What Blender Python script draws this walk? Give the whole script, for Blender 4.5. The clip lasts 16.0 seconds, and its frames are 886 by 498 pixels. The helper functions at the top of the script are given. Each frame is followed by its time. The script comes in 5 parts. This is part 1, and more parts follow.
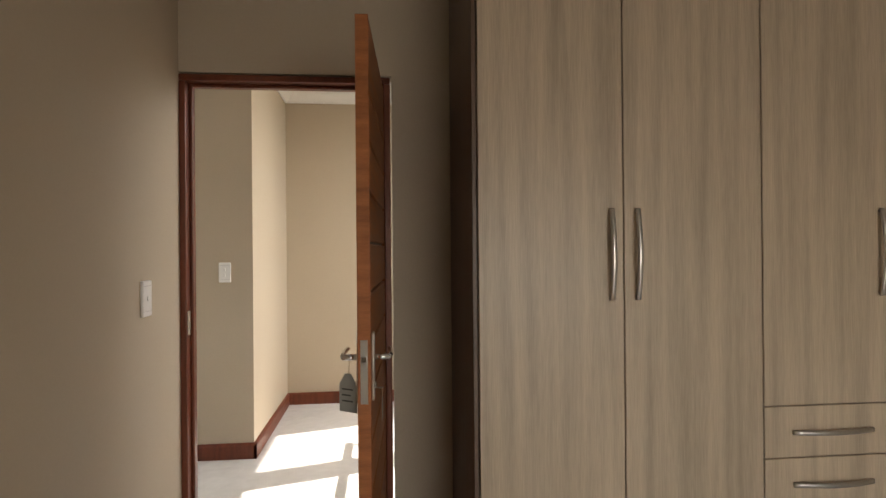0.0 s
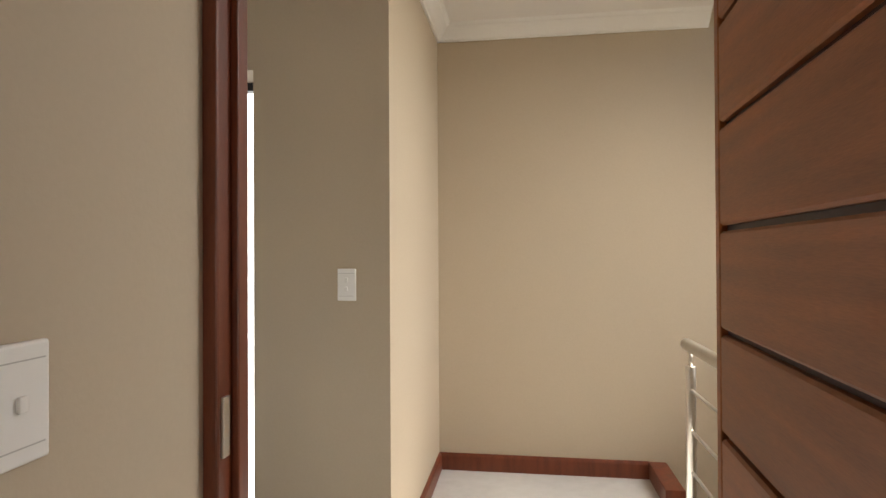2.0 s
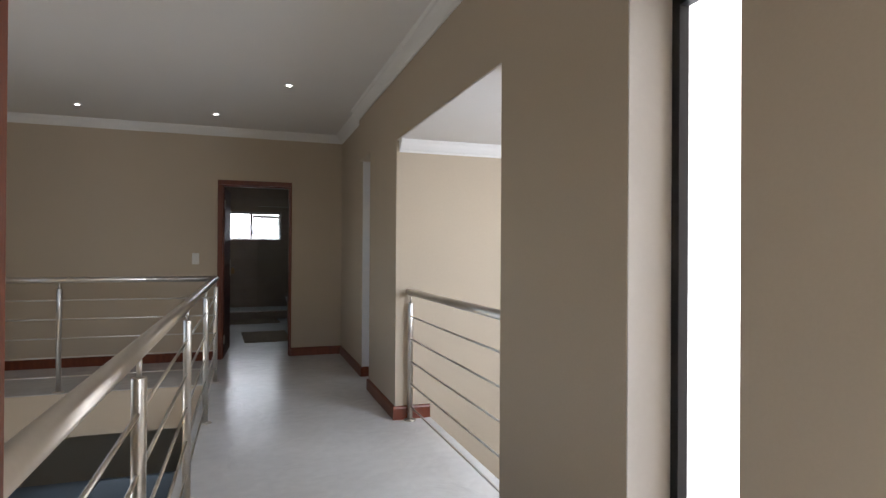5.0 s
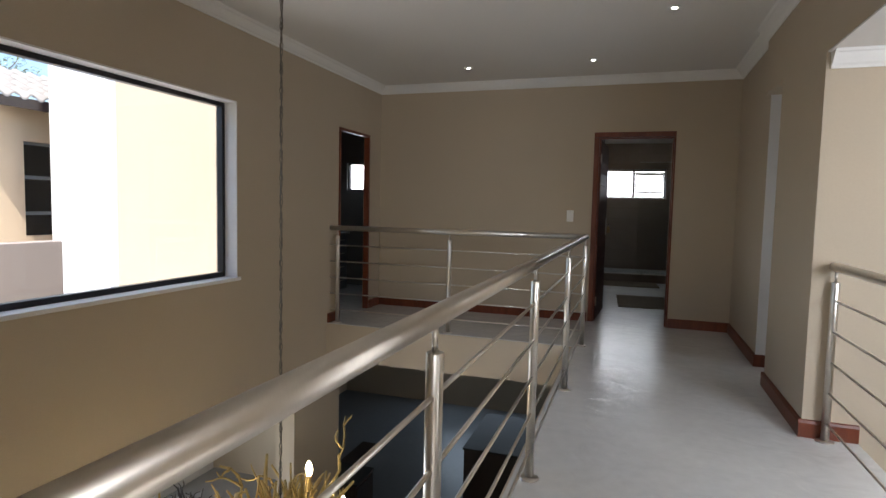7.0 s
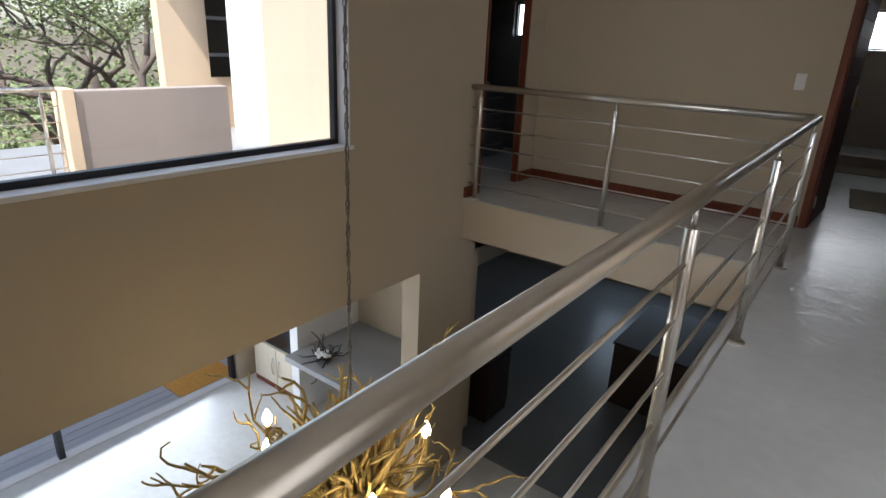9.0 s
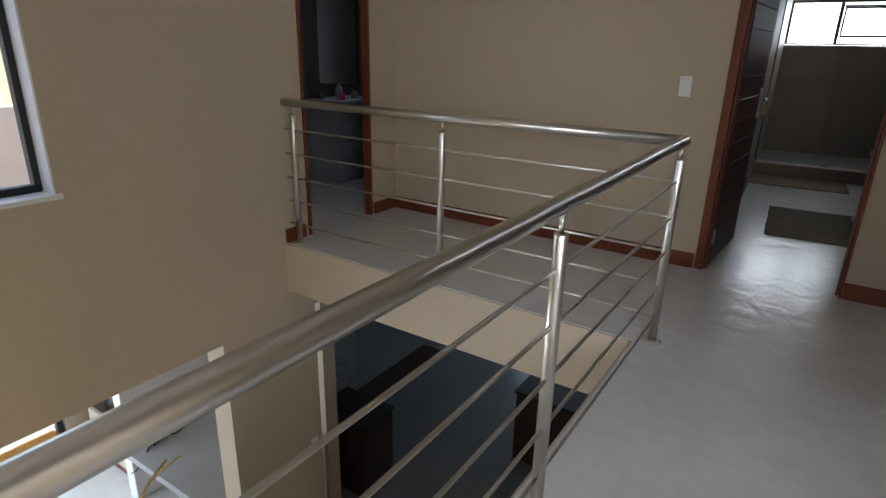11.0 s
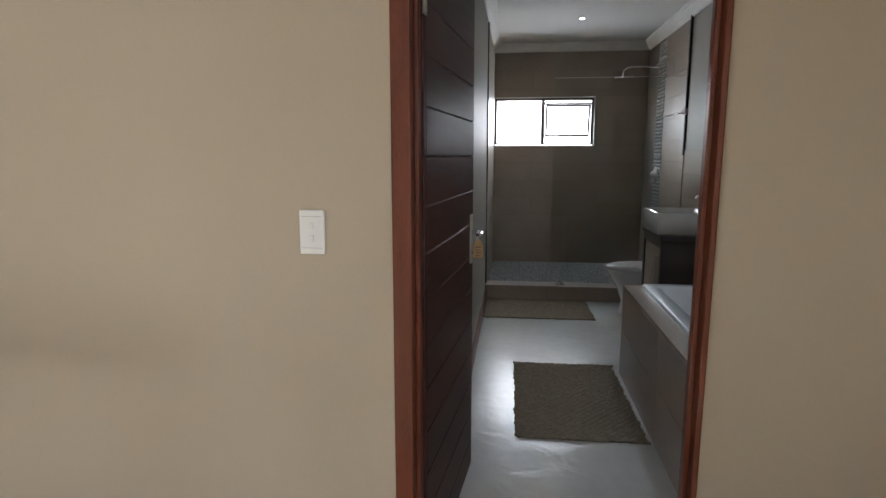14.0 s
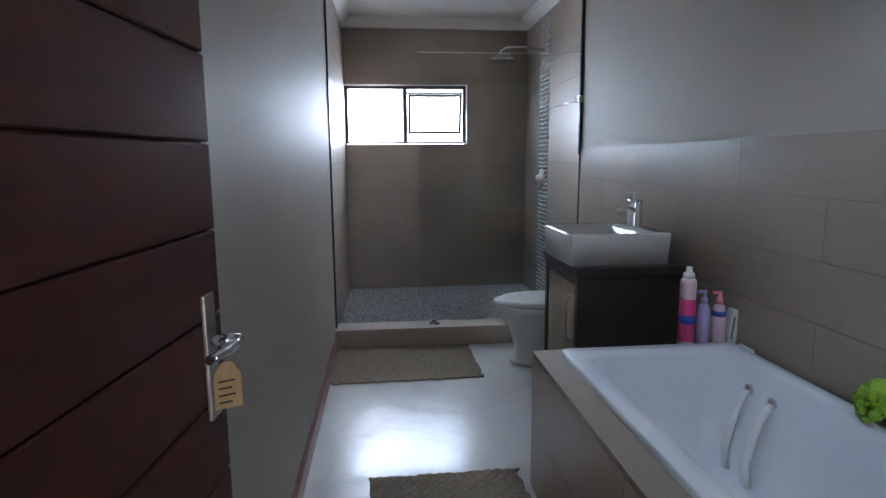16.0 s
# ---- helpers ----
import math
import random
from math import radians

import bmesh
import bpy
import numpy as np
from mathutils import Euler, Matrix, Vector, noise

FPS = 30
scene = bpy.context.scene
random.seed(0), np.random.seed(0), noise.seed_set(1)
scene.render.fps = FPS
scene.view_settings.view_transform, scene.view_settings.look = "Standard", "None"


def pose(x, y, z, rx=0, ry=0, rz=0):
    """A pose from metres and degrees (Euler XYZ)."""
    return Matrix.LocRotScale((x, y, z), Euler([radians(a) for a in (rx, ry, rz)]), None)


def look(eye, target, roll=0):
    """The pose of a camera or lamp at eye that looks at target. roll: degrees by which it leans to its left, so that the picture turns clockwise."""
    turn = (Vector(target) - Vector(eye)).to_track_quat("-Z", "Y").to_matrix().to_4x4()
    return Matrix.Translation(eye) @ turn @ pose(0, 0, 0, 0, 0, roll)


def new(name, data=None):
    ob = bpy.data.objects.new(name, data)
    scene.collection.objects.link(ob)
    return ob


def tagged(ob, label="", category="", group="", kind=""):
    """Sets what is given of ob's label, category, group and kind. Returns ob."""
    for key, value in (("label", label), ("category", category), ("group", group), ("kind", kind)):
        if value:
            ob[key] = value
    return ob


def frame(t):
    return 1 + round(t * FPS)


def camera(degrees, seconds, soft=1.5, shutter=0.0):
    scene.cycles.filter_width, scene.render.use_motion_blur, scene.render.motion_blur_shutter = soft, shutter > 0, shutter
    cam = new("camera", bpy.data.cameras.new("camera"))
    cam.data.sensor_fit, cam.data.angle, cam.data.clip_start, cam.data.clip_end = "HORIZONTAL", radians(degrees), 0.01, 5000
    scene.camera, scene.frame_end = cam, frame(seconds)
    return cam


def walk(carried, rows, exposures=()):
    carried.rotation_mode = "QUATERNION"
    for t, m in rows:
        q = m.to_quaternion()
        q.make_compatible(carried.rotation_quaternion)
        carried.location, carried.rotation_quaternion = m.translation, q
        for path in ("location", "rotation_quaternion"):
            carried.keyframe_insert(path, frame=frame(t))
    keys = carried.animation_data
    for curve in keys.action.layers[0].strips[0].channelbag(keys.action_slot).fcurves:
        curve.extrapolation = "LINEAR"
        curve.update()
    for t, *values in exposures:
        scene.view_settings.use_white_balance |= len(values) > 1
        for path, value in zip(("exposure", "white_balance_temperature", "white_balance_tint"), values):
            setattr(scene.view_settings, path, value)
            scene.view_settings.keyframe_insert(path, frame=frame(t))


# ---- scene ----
cam = camera(75.4, 16.0)
PATH = [
    (0, (-2.739, -0.564, 1.325), (-0.749, -0.767, 1.329), -0.5),
    (0.5, (-2.341, -0.52, 1.311), (-0.342, -0.575, 1.318), -0.5),
    (1, (-1.895, -0.452, 1.303), (0.102, -0.357, 1.311), -0.6),
    (1.5, (-1.509, -0.357, 1.308), (0.481, -0.152, 1.319), -0.4),
    (2, (-1.14, -0.242, 1.316), (0.841, 0.039, 1.331), -0.3),
    (2.5, (-0.816, -0.143, 1.302), (1.153, 0.205, 1.321), -0.3),
    (3, (-0.558, -0.058, 1.31), (1.333, 0.592, 1.303), 0.6),
    (3.2, (-0.495, -0.023, 1.337), (1.338, 0.775, 1.291), -0.3),
    (5.3, (0.045, -0.189, 1.274), (0.473, 1.765, 1.289), 0.8),
    (5.5, (0.082, -0.14, 1.275), (0.378, 1.838, 1.288), 0.8),
    (6, (0.153, 0.028, 1.276), (0.104, 2.027, 1.284), 1.0),
    (6.5, (0.177, 0.19, 1.263), (-0.194, 2.155, 1.256), 1.1),
    (7, (0.111, 0.416, 1.245), (-0.518, 2.309, 1.099), 1.3),
    (7.5, (0.067, 0.622, 1.251), (-0.789, 2.395, 0.903), 1.5),
    (8, (0.036, 0.887, 1.285), (-1.0, 2.519, 0.77), 1.7),
    (8.2, (0.008, 0.973, 1.311), (-1.062, 2.552, 0.71), 2.2),
    (10.3, (0.153, 2.466, 1.365), (-0.999, 3.945, 0.67), 1.9),
    (10.5, (0.173, 2.635, 1.356), (-0.956, 4.136, 0.671), 1.8),
    (11, (0.231, 3.012, 1.374), (-0.805, 4.59, 0.712), 1.3),
    (11.5, (0.264, 3.381, 1.423), (-0.646, 5.045, 0.789), 0.8),
    (12, (0.252, 3.756, 1.441), (-0.513, 5.519, 0.888), 0.4),
    (12.5, (0.198, 4.131, 1.449), (-0.435, 5.97, 0.981), 0.5),
    (13, (0.128, 4.612, 1.433), (-0.386, 6.51, 1.068), 0.5),
    (13.5, (0.101, 5.028, 1.41), (-0.334, 6.953, 1.087), 0.2),
    (14, (0.054, 5.47, 1.39), (-0.275, 7.416, 1.069), 0.0),
    (14.5, (0.053, 5.853, 1.374), (-0.169, 7.815, 1.056), -0.1),
    (15, (0.051, 6.244, 1.37), (-0.051, 8.216, 1.056), -0.3),
    (15.5, (0.054, 6.568, 1.364), (0.071, 8.544, 1.054), -0.4),
    (16, (0.099, 6.921, 1.357), (0.211, 8.894, 1.051), -0.4),
]
walk(cam, [(t, look(eye, target, roll)) for t, eye, target, roll in PATH],
     [(0.0, 1.25, 6600, 10), (1.5, 1.20, 6600, 10), (2.5, 1.02, 6600, 10), (3.2, 0.88, 6500, 10), (5.3, 0.95, 5950, 12), (6.5, 1.00, 6100, 11), (8.0, 0.73, 6100, 11), (10.3, 0.95, 5900, 10), (11.5, 1.40, 5900, 10), (13.0, 1.78, 6100, 10), (14.0, 2.27, 6000, 10), (15.0, 2.66, 5550, 10), (16.0, 2.90, 5250, 11)])

# ---- world, sun, large lights ----
SUN_DIR = Vector((-0.164, 0.549, -0.819))          # the way the sunlight travels
world = bpy.data.worlds.new("sky")
scene.world = world
world.use_nodes = True
wn = world.node_tree.nodes
sky = wn.new("ShaderNodeTexSky")
sky.sky_type, sky.sun_disc = "NISHITA", False
sky.sun_elevation, sky.sun_rotation = radians(55), math.atan2(-SUN_DIR.x, -SUN_DIR.y)
wn["Background"].inputs["Strength"].default_value = 0.15
world.node_tree.links.new(sky.outputs[0], wn["Background"].inputs["Color"])

sun = new("sun", bpy.data.lights.new("sun", "SUN"))
sun.data.energy, sun.data.angle, sun.data.color = 5.0, radians(0.5), (1.0, 0.95, 0.87)
sun.matrix_world = look((0, 0, 20), Vector((0, 0, 20)) + SUN_DIR)


def sky_light(name, eye, target, w, h, power, color=(0.86, 0.93, 1.0)):
    """Skylight in the opening of a window, or a fill lamp in a windowless room."""
    ob = new(name, bpy.data.lights.new(name, "AREA"))
    ob.data.shape, ob.data.size, ob.data.size_y, ob.data.energy, ob.data.color = "RECTANGLE", w, h, power, color
    ob.matrix_world = look(eye, target)
    return ob


sky_light("skylight_west_window", (-3.02, 2.9, 1.34), (0, 2.4, 0.6), 2.5, 1.3, 3)
sky_light("skylight_deck_doors", (-5.85, 3.0, -1.9), (0, 3.4, -2.0), 3.4, 2.1, 46)
sky_light("skylight_bath_window", (0.05, 12.6, 1.82), (1.0, 8.2, 0.4), 1.1, 0.48, 0.78, (0.66, 0.83, 1.0))
# window is unseen; lamp set to the south to light the stairwell's north wall
sky_light("skylight_unseen_stair_window", (2.40, 1.66, 1.35), (1.85, 4.0, 0.2), 1.3, 1.1, 34, (0.90, 0.94, 1.0))
# wider than the unseen landing window and moved west to brighten the switch wall
sky_light("skylight_landing_window", (1.10, -1.95, 2.2), (1.05, 0.2, 0.2), 1.5, 2.4, 24, (1.0, 0.94, 0.86)).data.spread = radians(120)
# lights the bedroom from an added window that is never in view
sky_light("skylight_unseen_bedroom_window", (-4.75, -1.9, 1.1), (-1, -1.8, -0.5), 1.9, 1.2, 10.5, (1.0, 0.94, 0.86)).data.spread = radians(120)
sky_light("skylight_study_window", (-3.97, 8.4, 1.68), (-3.9, 6.5, 0.2), 0.36, 0.4, 0.5, (0.66, 0.83, 1.0))
# fill lamp added inside the side room, which has no window
sky_light("fill_side_room", (2.9, 5.0, 1.5), (1.25, 5.4, 0.3), 0.8, 1.0, 3)
# fill lamp added for the dim kitchen; its north wall is closed
sky_light("fill_kitchen", (-2.5, 11.9, -1.7), (-2.5, 7.0, -2.6), 2.4, 1.2, 9, (0.72, 0.86, 1.0))


for bx, by in ((0.95, 8.45), (0.40, 11.39)):
    # the shower's recessed lamp, and one added unseen above the bath to brighten it
    lamp = new("bath_downlight", bpy.data.lights.new("bath_downlight", "SPOT"))
    lamp.data.energy, lamp.data.spot_size, lamp.data.spot_blend, lamp.data.shadow_soft_size, lamp.data.color = (4.2 if bx > 0.5 else 0.45), radians(80), 0.9, 0.04, (0.80, 0.90, 1.0)
    lamp.matrix_world = pose(bx, by, 2.66)


# ---- materials ----
def material(name, color, rough=0.6, metal=0.0, var=0.08, scale=3.0, fine=60.0, bump=0.05, stretch=(1, 1, 1), spec=0.5, rand=0.0, coat=0.0):
    """A surface with cloudy variation at two scales and a fine relief."""
    m = bpy.data.materials.new(name)
    m.use_nodes = True
    n, l = m.node_tree.nodes, m.node_tree.links
    b = n["Principled BSDF"]
    co, mp = n.new("ShaderNodeTexCoord"), n.new("ShaderNodeMapping")
    mp.inputs["Scale"].default_value = stretch
    l.new(co.outputs["Object"], mp.inputs["Vector"])
    big, small = n.new("ShaderNodeTexNoise"), n.new("ShaderNodeTexNoise")
    big.inputs["Scale"].default_value, big.inputs["Detail"].default_value = scale, 5
    small.inputs["Scale"].default_value, small.inputs["Detail"].default_value = fine, 3
    l.new(mp.outputs[0], big.inputs["Vector"])
    l.new(mp.outputs[0], small.inputs["Vector"])
    mix = n.new("ShaderNodeMath")
    mix.operation = "MULTIPLY_ADD"
    mix.inputs[1].default_value = 0.35
    l.new(small.outputs["Fac"], mix.inputs[0])
    half = n.new("ShaderNodeMath")
    half.operation = "MULTIPLY"
    half.inputs[1].default_value = 0.65
    l.new(big.outputs["Fac"], half.inputs[0])
    l.new(half.outputs[0], mix.inputs[2])
    ramp = n.new("ShaderNodeValToRGB")
    ramp.color_ramp.elements[0].position, ramp.color_ramp.elements[1].position = 0.3, 0.7
    ramp.color_ramp.elements[0].color = (*[max(0, c * (1 - var)) for c in color], 1)
    ramp.color_ramp.elements[1].color = (*[min(1, c * (1 + var)) for c in color], 1)
    l.new(mix.outputs[0], ramp.inputs[0])
    out = ramp.outputs[0]
    if rand:
        info, hsv, r = n.new("ShaderNodeObjectInfo"), n.new("ShaderNodeHueSaturation"), n.new("ShaderNodeMapRange")
        r.inputs["To Min"].default_value, r.inputs["To Max"].default_value = 1 - rand, 1 + rand
        l.new(info.outputs["Random"], r.inputs["Value"])
        l.new(r.outputs[0], hsv.inputs["Value"])
        l.new(out, hsv.inputs["Color"])
        out = hsv.outputs[0]
    l.new(out, b.inputs["Base Color"])
    b.inputs["Roughness"].default_value, b.inputs["Metallic"].default_value = rough, metal
    b.inputs["Specular IOR Level"].default_value = spec
    b.inputs["Coat Weight"].default_value = coat
    if rough > 0.08:
        rr = n.new("ShaderNodeMapRange")
        rr.inputs["To Min"].default_value, rr.inputs["To Max"].default_value = rough * 0.85, min(1, rough * 1.15)
        l.new(big.outputs["Fac"], rr.inputs["Value"])
        l.new(rr.outputs[0], b.inputs["Roughness"])
    if bump:
        bp = n.new("ShaderNodeBump")
        bp.inputs["Strength"].default_value, bp.inputs["Distance"].default_value = bump, 0.01
        l.new(mix.outputs[0], bp.inputs["Height"])
        l.new(bp.outputs[0], b.inputs["Normal"])
    return m


def glass_material(name, tint=(1, 1, 1), rough=0.0):
    m = bpy.data.materials.new(name)
    m.use_nodes = True
    n, l = m.node_tree.nodes, m.node_tree.links
    n.remove(n["Principled BSDF"])
    pw = n.new("ShaderNodeMath")
    sc = n.new("ShaderNodeMath")
    tr, gl, mx, fr = n.new("ShaderNodeBsdfTransparent"), n.new("ShaderNodeBsdfGlossy"), n.new("ShaderNodeMixShader"), n.new("ShaderNodeLayerWeight")
    tr.inputs[0].default_value = (*tint, 1)
    gl.inputs["Roughness"].default_value = rough
    pw.operation, sc.operation = "POWER", "MULTIPLY_ADD"
    pw.inputs[1].default_value, sc.inputs[1].default_value, sc.inputs[2].default_value = 4.5, 0.5, 0.02
    l.new(fr.outputs["Facing"], pw.inputs[0])
    l.new(pw.outputs[0], sc.inputs[0])
    l.new(sc.outputs[0], mx.inputs[0])
    l.new(tr.outputs[0], mx.inputs[1])
    l.new(gl.outputs[0], mx.inputs[2])
    l.new(mx.outputs[0], n["Material Output"].inputs[0])
    return m


def glow(name, color, strength):
    m = bpy.data.materials.new(name)
    m.use_nodes = True
    b = m.node_tree.nodes["Principled BSDF"]
    b.inputs["Base Color"].default_value = (*color, 1)
    b.inputs["Emission Color"].default_value = (*color, 1)
    b.inputs["Emission Strength"].default_value = strength
    return m


WALL = material("taupe_wall_paint", (0.49, 0.407, 0.30), 0.75, var=0.035, scale=1.3, fine=90, bump=0.12, spec=0.35)
WALL_DARK = material("dark_grey_wall", (0.15, 0.14, 0.13), 0.4, var=0.15, scale=2, fine=50, bump=0.05)
SLATE = material("dark_slate_cladding", (0.20, 0.205, 0.20), 0.6, var=0.45, scale=7, fine=40, bump=0.5, stretch=(1, 1, 2.5))
MIRROR = material("mirror_glass", (0.75, 0.78, 0.78), 0.03, 1.0, var=0.01, bump=0)
# same taupe paint as WALL; the bathroom's dimness is mixed into its colour
WALL_IN = material("dimmed_taupe_wall_paint", (0.37, 0.33, 0.275), 0.6, var=0.03, scale=1.3, fine=90, bump=0.1, spec=0.4)
CEIL = material("white_ceiling_paint", (0.78, 0.75, 0.71), 0.85, var=0.02, scale=1.0, fine=80, bump=0.06, spec=0.3)
CORN = material("white_cornice_paint", (0.80, 0.78, 0.74), 0.7, var=0.02, fine=40, bump=0.04)
REVEAL = material("white_reveal_paint", (0.75, 0.73, 0.71), 0.7, var=0.03, fine=60, bump=0.08)
def wavy(m, scale, strength, distance=0.02):
    """Adds the slow unevenness of a hand-trowelled surface."""
    n, l = m.node_tree.nodes, m.node_tree.links
    co, tx, bp = n.new("ShaderNodeTexCoord"), n.new("ShaderNodeTexNoise"), n.new("ShaderNodeBump")
    tx.inputs["Scale"].default_value, tx.inputs["Detail"].default_value, tx.inputs["Distortion"].default_value = scale, 2.5, 0.8
    bp.inputs["Strength"].default_value, bp.inputs["Distance"].default_value = strength, distance
    l.new(co.outputs["Object"], tx.inputs["Vector"])
    l.new(tx.outputs["Fac"], bp.inputs["Height"])
    b = n["Principled BSDF"]
    if b.inputs["Normal"].is_linked:
        l.new(b.inputs["Normal"].links[0].from_socket, bp.inputs["Normal"])
    l.new(bp.outputs[0], b.inputs["Normal"])
    return m


FLOOR = wavy(material("polished_cement_screed", (0.64, 0.63, 0.605), 0.22, var=0.10, scale=1.6, fine=14, bump=0.05, spec=0.5), 5.0, 0.29)
DARKFLOOR = material("dark_cement_floor", (0.16, 0.17, 0.18), 0.3, var=0.15, scale=1.2, fine=12, bump=0.05)
WOOD = material("red_brown_meranti", (0.145, 0.036, 0.015), 0.38, spec=0.4, var=0.35, scale=5, fine=90, bump=0.06, stretch=(6, 6, 0.6))
WOODX = material("red_brown_meranti_board", (0.32, 0.11, 0.036), 0.45, spec=0.35, var=0.35, scale=5, fine=90, bump=0.06, stretch=(0.6, 0.6, 8), rand=0.12)
DARKWOOD = material("dark_red_brown_door", (0.055, 0.016, 0.009), 0.45, spec=0.3, var=0.35, scale=4, fine=70, bump=0.06, stretch=(0.6, 0.6, 8), rand=0.15)
STEEL = material("brushed_steel", (0.66, 0.62, 0.56), 0.30, 1.0, var=0.06, scale=2, fine=60, bump=0.01)
CHROME = material("chrome", (0.75, 0.75, 0.76), 0.1, 1.0, var=0.02, bump=0)
ALU = material("black_aluminium", (0.022, 0.022, 0.026), 0.4, 0.3, var=0.1, bump=0.02)
PLATE = material("white_switch_plastic", (0.80, 0.78, 0.74), 0.35, var=0.01, bump=0)
GREYLINE = material("grey_plastic_seam", (0.5, 0.48, 0.45), 0.5, var=0.02, bump=0)
CREAM = material("cream_render", (0.74, 0.56, 0.37), 0.8, var=0.04, scale=1.5, fine=60, bump=0.1)
GLASS = glass_material("window_glass")
SHOWER_GLASS = glass_material("shower_glass", (0.97, 0.985, 0.98))


# ---- building helpers ----
def box(bm, x0, x1, y0, y1, z0, z1):
    v = [bm.verts.new((x, y, z)) for x in (x0, x1) for y in (y0, y1) for z in (z0, z1)]
    for f in ((0, 1, 3, 2), (4, 6, 7, 5), (0, 4, 5, 1), (2, 3, 7, 6), (0, 2, 6, 4), (1, 5, 7, 3)):
        bm.faces.new([v[i] for i in f])


def boxes(*list_of):
    bm = bmesh.new()
    for b in list_of:
        box(bm, *b)
    return bm


def soft_box(x0, x1, y0, y1, z0, z1, r=0.004, seg=2):
    bm = boxes((x0, x1, y0, y1, z0, z1))
    bmesh.ops.bevel(bm, geom=bm.edges[:], offset=r, segments=seg, affect="EDGES", profile=0.5)
    return bm


def tube(bm, p0, p1, r0, r1=None, n=16, caps=True):
    """A round bar from p0 to p1."""
    r1 = r0 if r1 is None else r1
    p0, p1 = Vector(p0), Vector(p1)
    q = (p1 - p0).to_track_quat("Z", "Y")
    rings = []
    for p, r in ((p0, r0), (p1, r1)):
        rings.append([bm.verts.new(p + q @ Vector((r * math.cos(a), r * math.sin(a), 0))) for a in (2 * math.pi * i / n for i in range(n))])
    for i in range(n):
        f = bm.faces.new((rings[0][i], rings[0][(i + 1) % n], rings[1][(i + 1) % n], rings[1][i]))
        f.smooth = True
    if caps:
        bm.faces.new(rings[0][::-1])
        bm.faces.new(rings[1])


def bent(bm, pts, r, n=10, r_end=None):
    """A round bar that follows the points."""
    pts = [Vector(p) for p in pts]
    rings = []
    for i, p in enumerate(pts):
        d = (pts[min(i + 1, len(pts) - 1)] - pts[max(i - 1, 0)]).normalized()
        q = d.to_track_quat("Z", "Y")
        rr = r if r_end is None else r + (r_end - r) * i / (len(pts) - 1)
        rings.append([bm.verts.new(p + q @ Vector((rr * math.cos(a), rr * math.sin(a), 0))) for a in (2 * math.pi * k / n for k in range(n))])
    for a, b in zip(rings, rings[1:]):
        off = min(range(n), key=lambda k: sum((a[j].co - b[(j + k) % n].co).length for j in range(0, n, 2)))
        for i in range(n):
            f = bm.faces.new((a[i], a[(i + 1) % n], b[(i + 1 + off) % n], b[(i + off) % n]))
            f.smooth = True
    bm.faces.new(rings[0][::-1])
    bm.faces.new(rings[-1])


def lathe(bm, rows, n=24, at=(0, 0, 0)):
    """A turned shape: rows of radius, height, from the bottom up."""
    rings = [[bm.verts.new((at[0] + r * math.cos(2 * math.pi * i / n), at[1] + r * math.sin(2 * math.pi * i / n), at[2] + z)) for i in range(n)] for r, z in rows]
    for a, b in zip(rings, rings[1:]):
        for i in range(n):
            f = bm.faces.new((a[i], a[(i + 1) % n], b[(i + 1) % n], b[i]))
            f.smooth = True
    bm.faces.new(rings[0][::-1])
    bm.faces.new(rings[-1])


def prism(bm, outline, z0, z1):
    """An outline in x and y, raised from z0 to z1."""
    lo, hi = [bm.verts.new((x, y, z0)) for x, y in outline], [bm.verts.new((x, y, z1)) for x, y in outline]
    bm.faces.new(lo[::-1])
    bm.faces.new(hi)
    for i in range(len(lo)):
        j = (i + 1) % len(lo)
        bm.faces.new((lo[i], lo[j], hi[j], hi[i]))


def part(name, bm, mat, parent=None, label="", m=None):
    me = bpy.data.meshes.new(name)
    bmesh.ops.recalc_face_normals(bm, faces=bm.faces[:])
    bm.to_mesh(me)
    bm.free()
    me.materials.append(mat)
    ob = new(name, me)
    ob.parent = parent
    if m is not None:
        ob.matrix_basis = m
    return tagged(ob, label)


def base(name, label, category, m=None, group="", kind=""):
    ob = new(name)
    ob.empty_display_size = 0.1
    if m is not None:
        ob.matrix_basis = m
    return tagged(ob, label, category, group, kind)


def structure(name, bm, mat, label, category, m=None):
    return tagged(part(name, bm, mat, m=m), label, category, kind="structure")


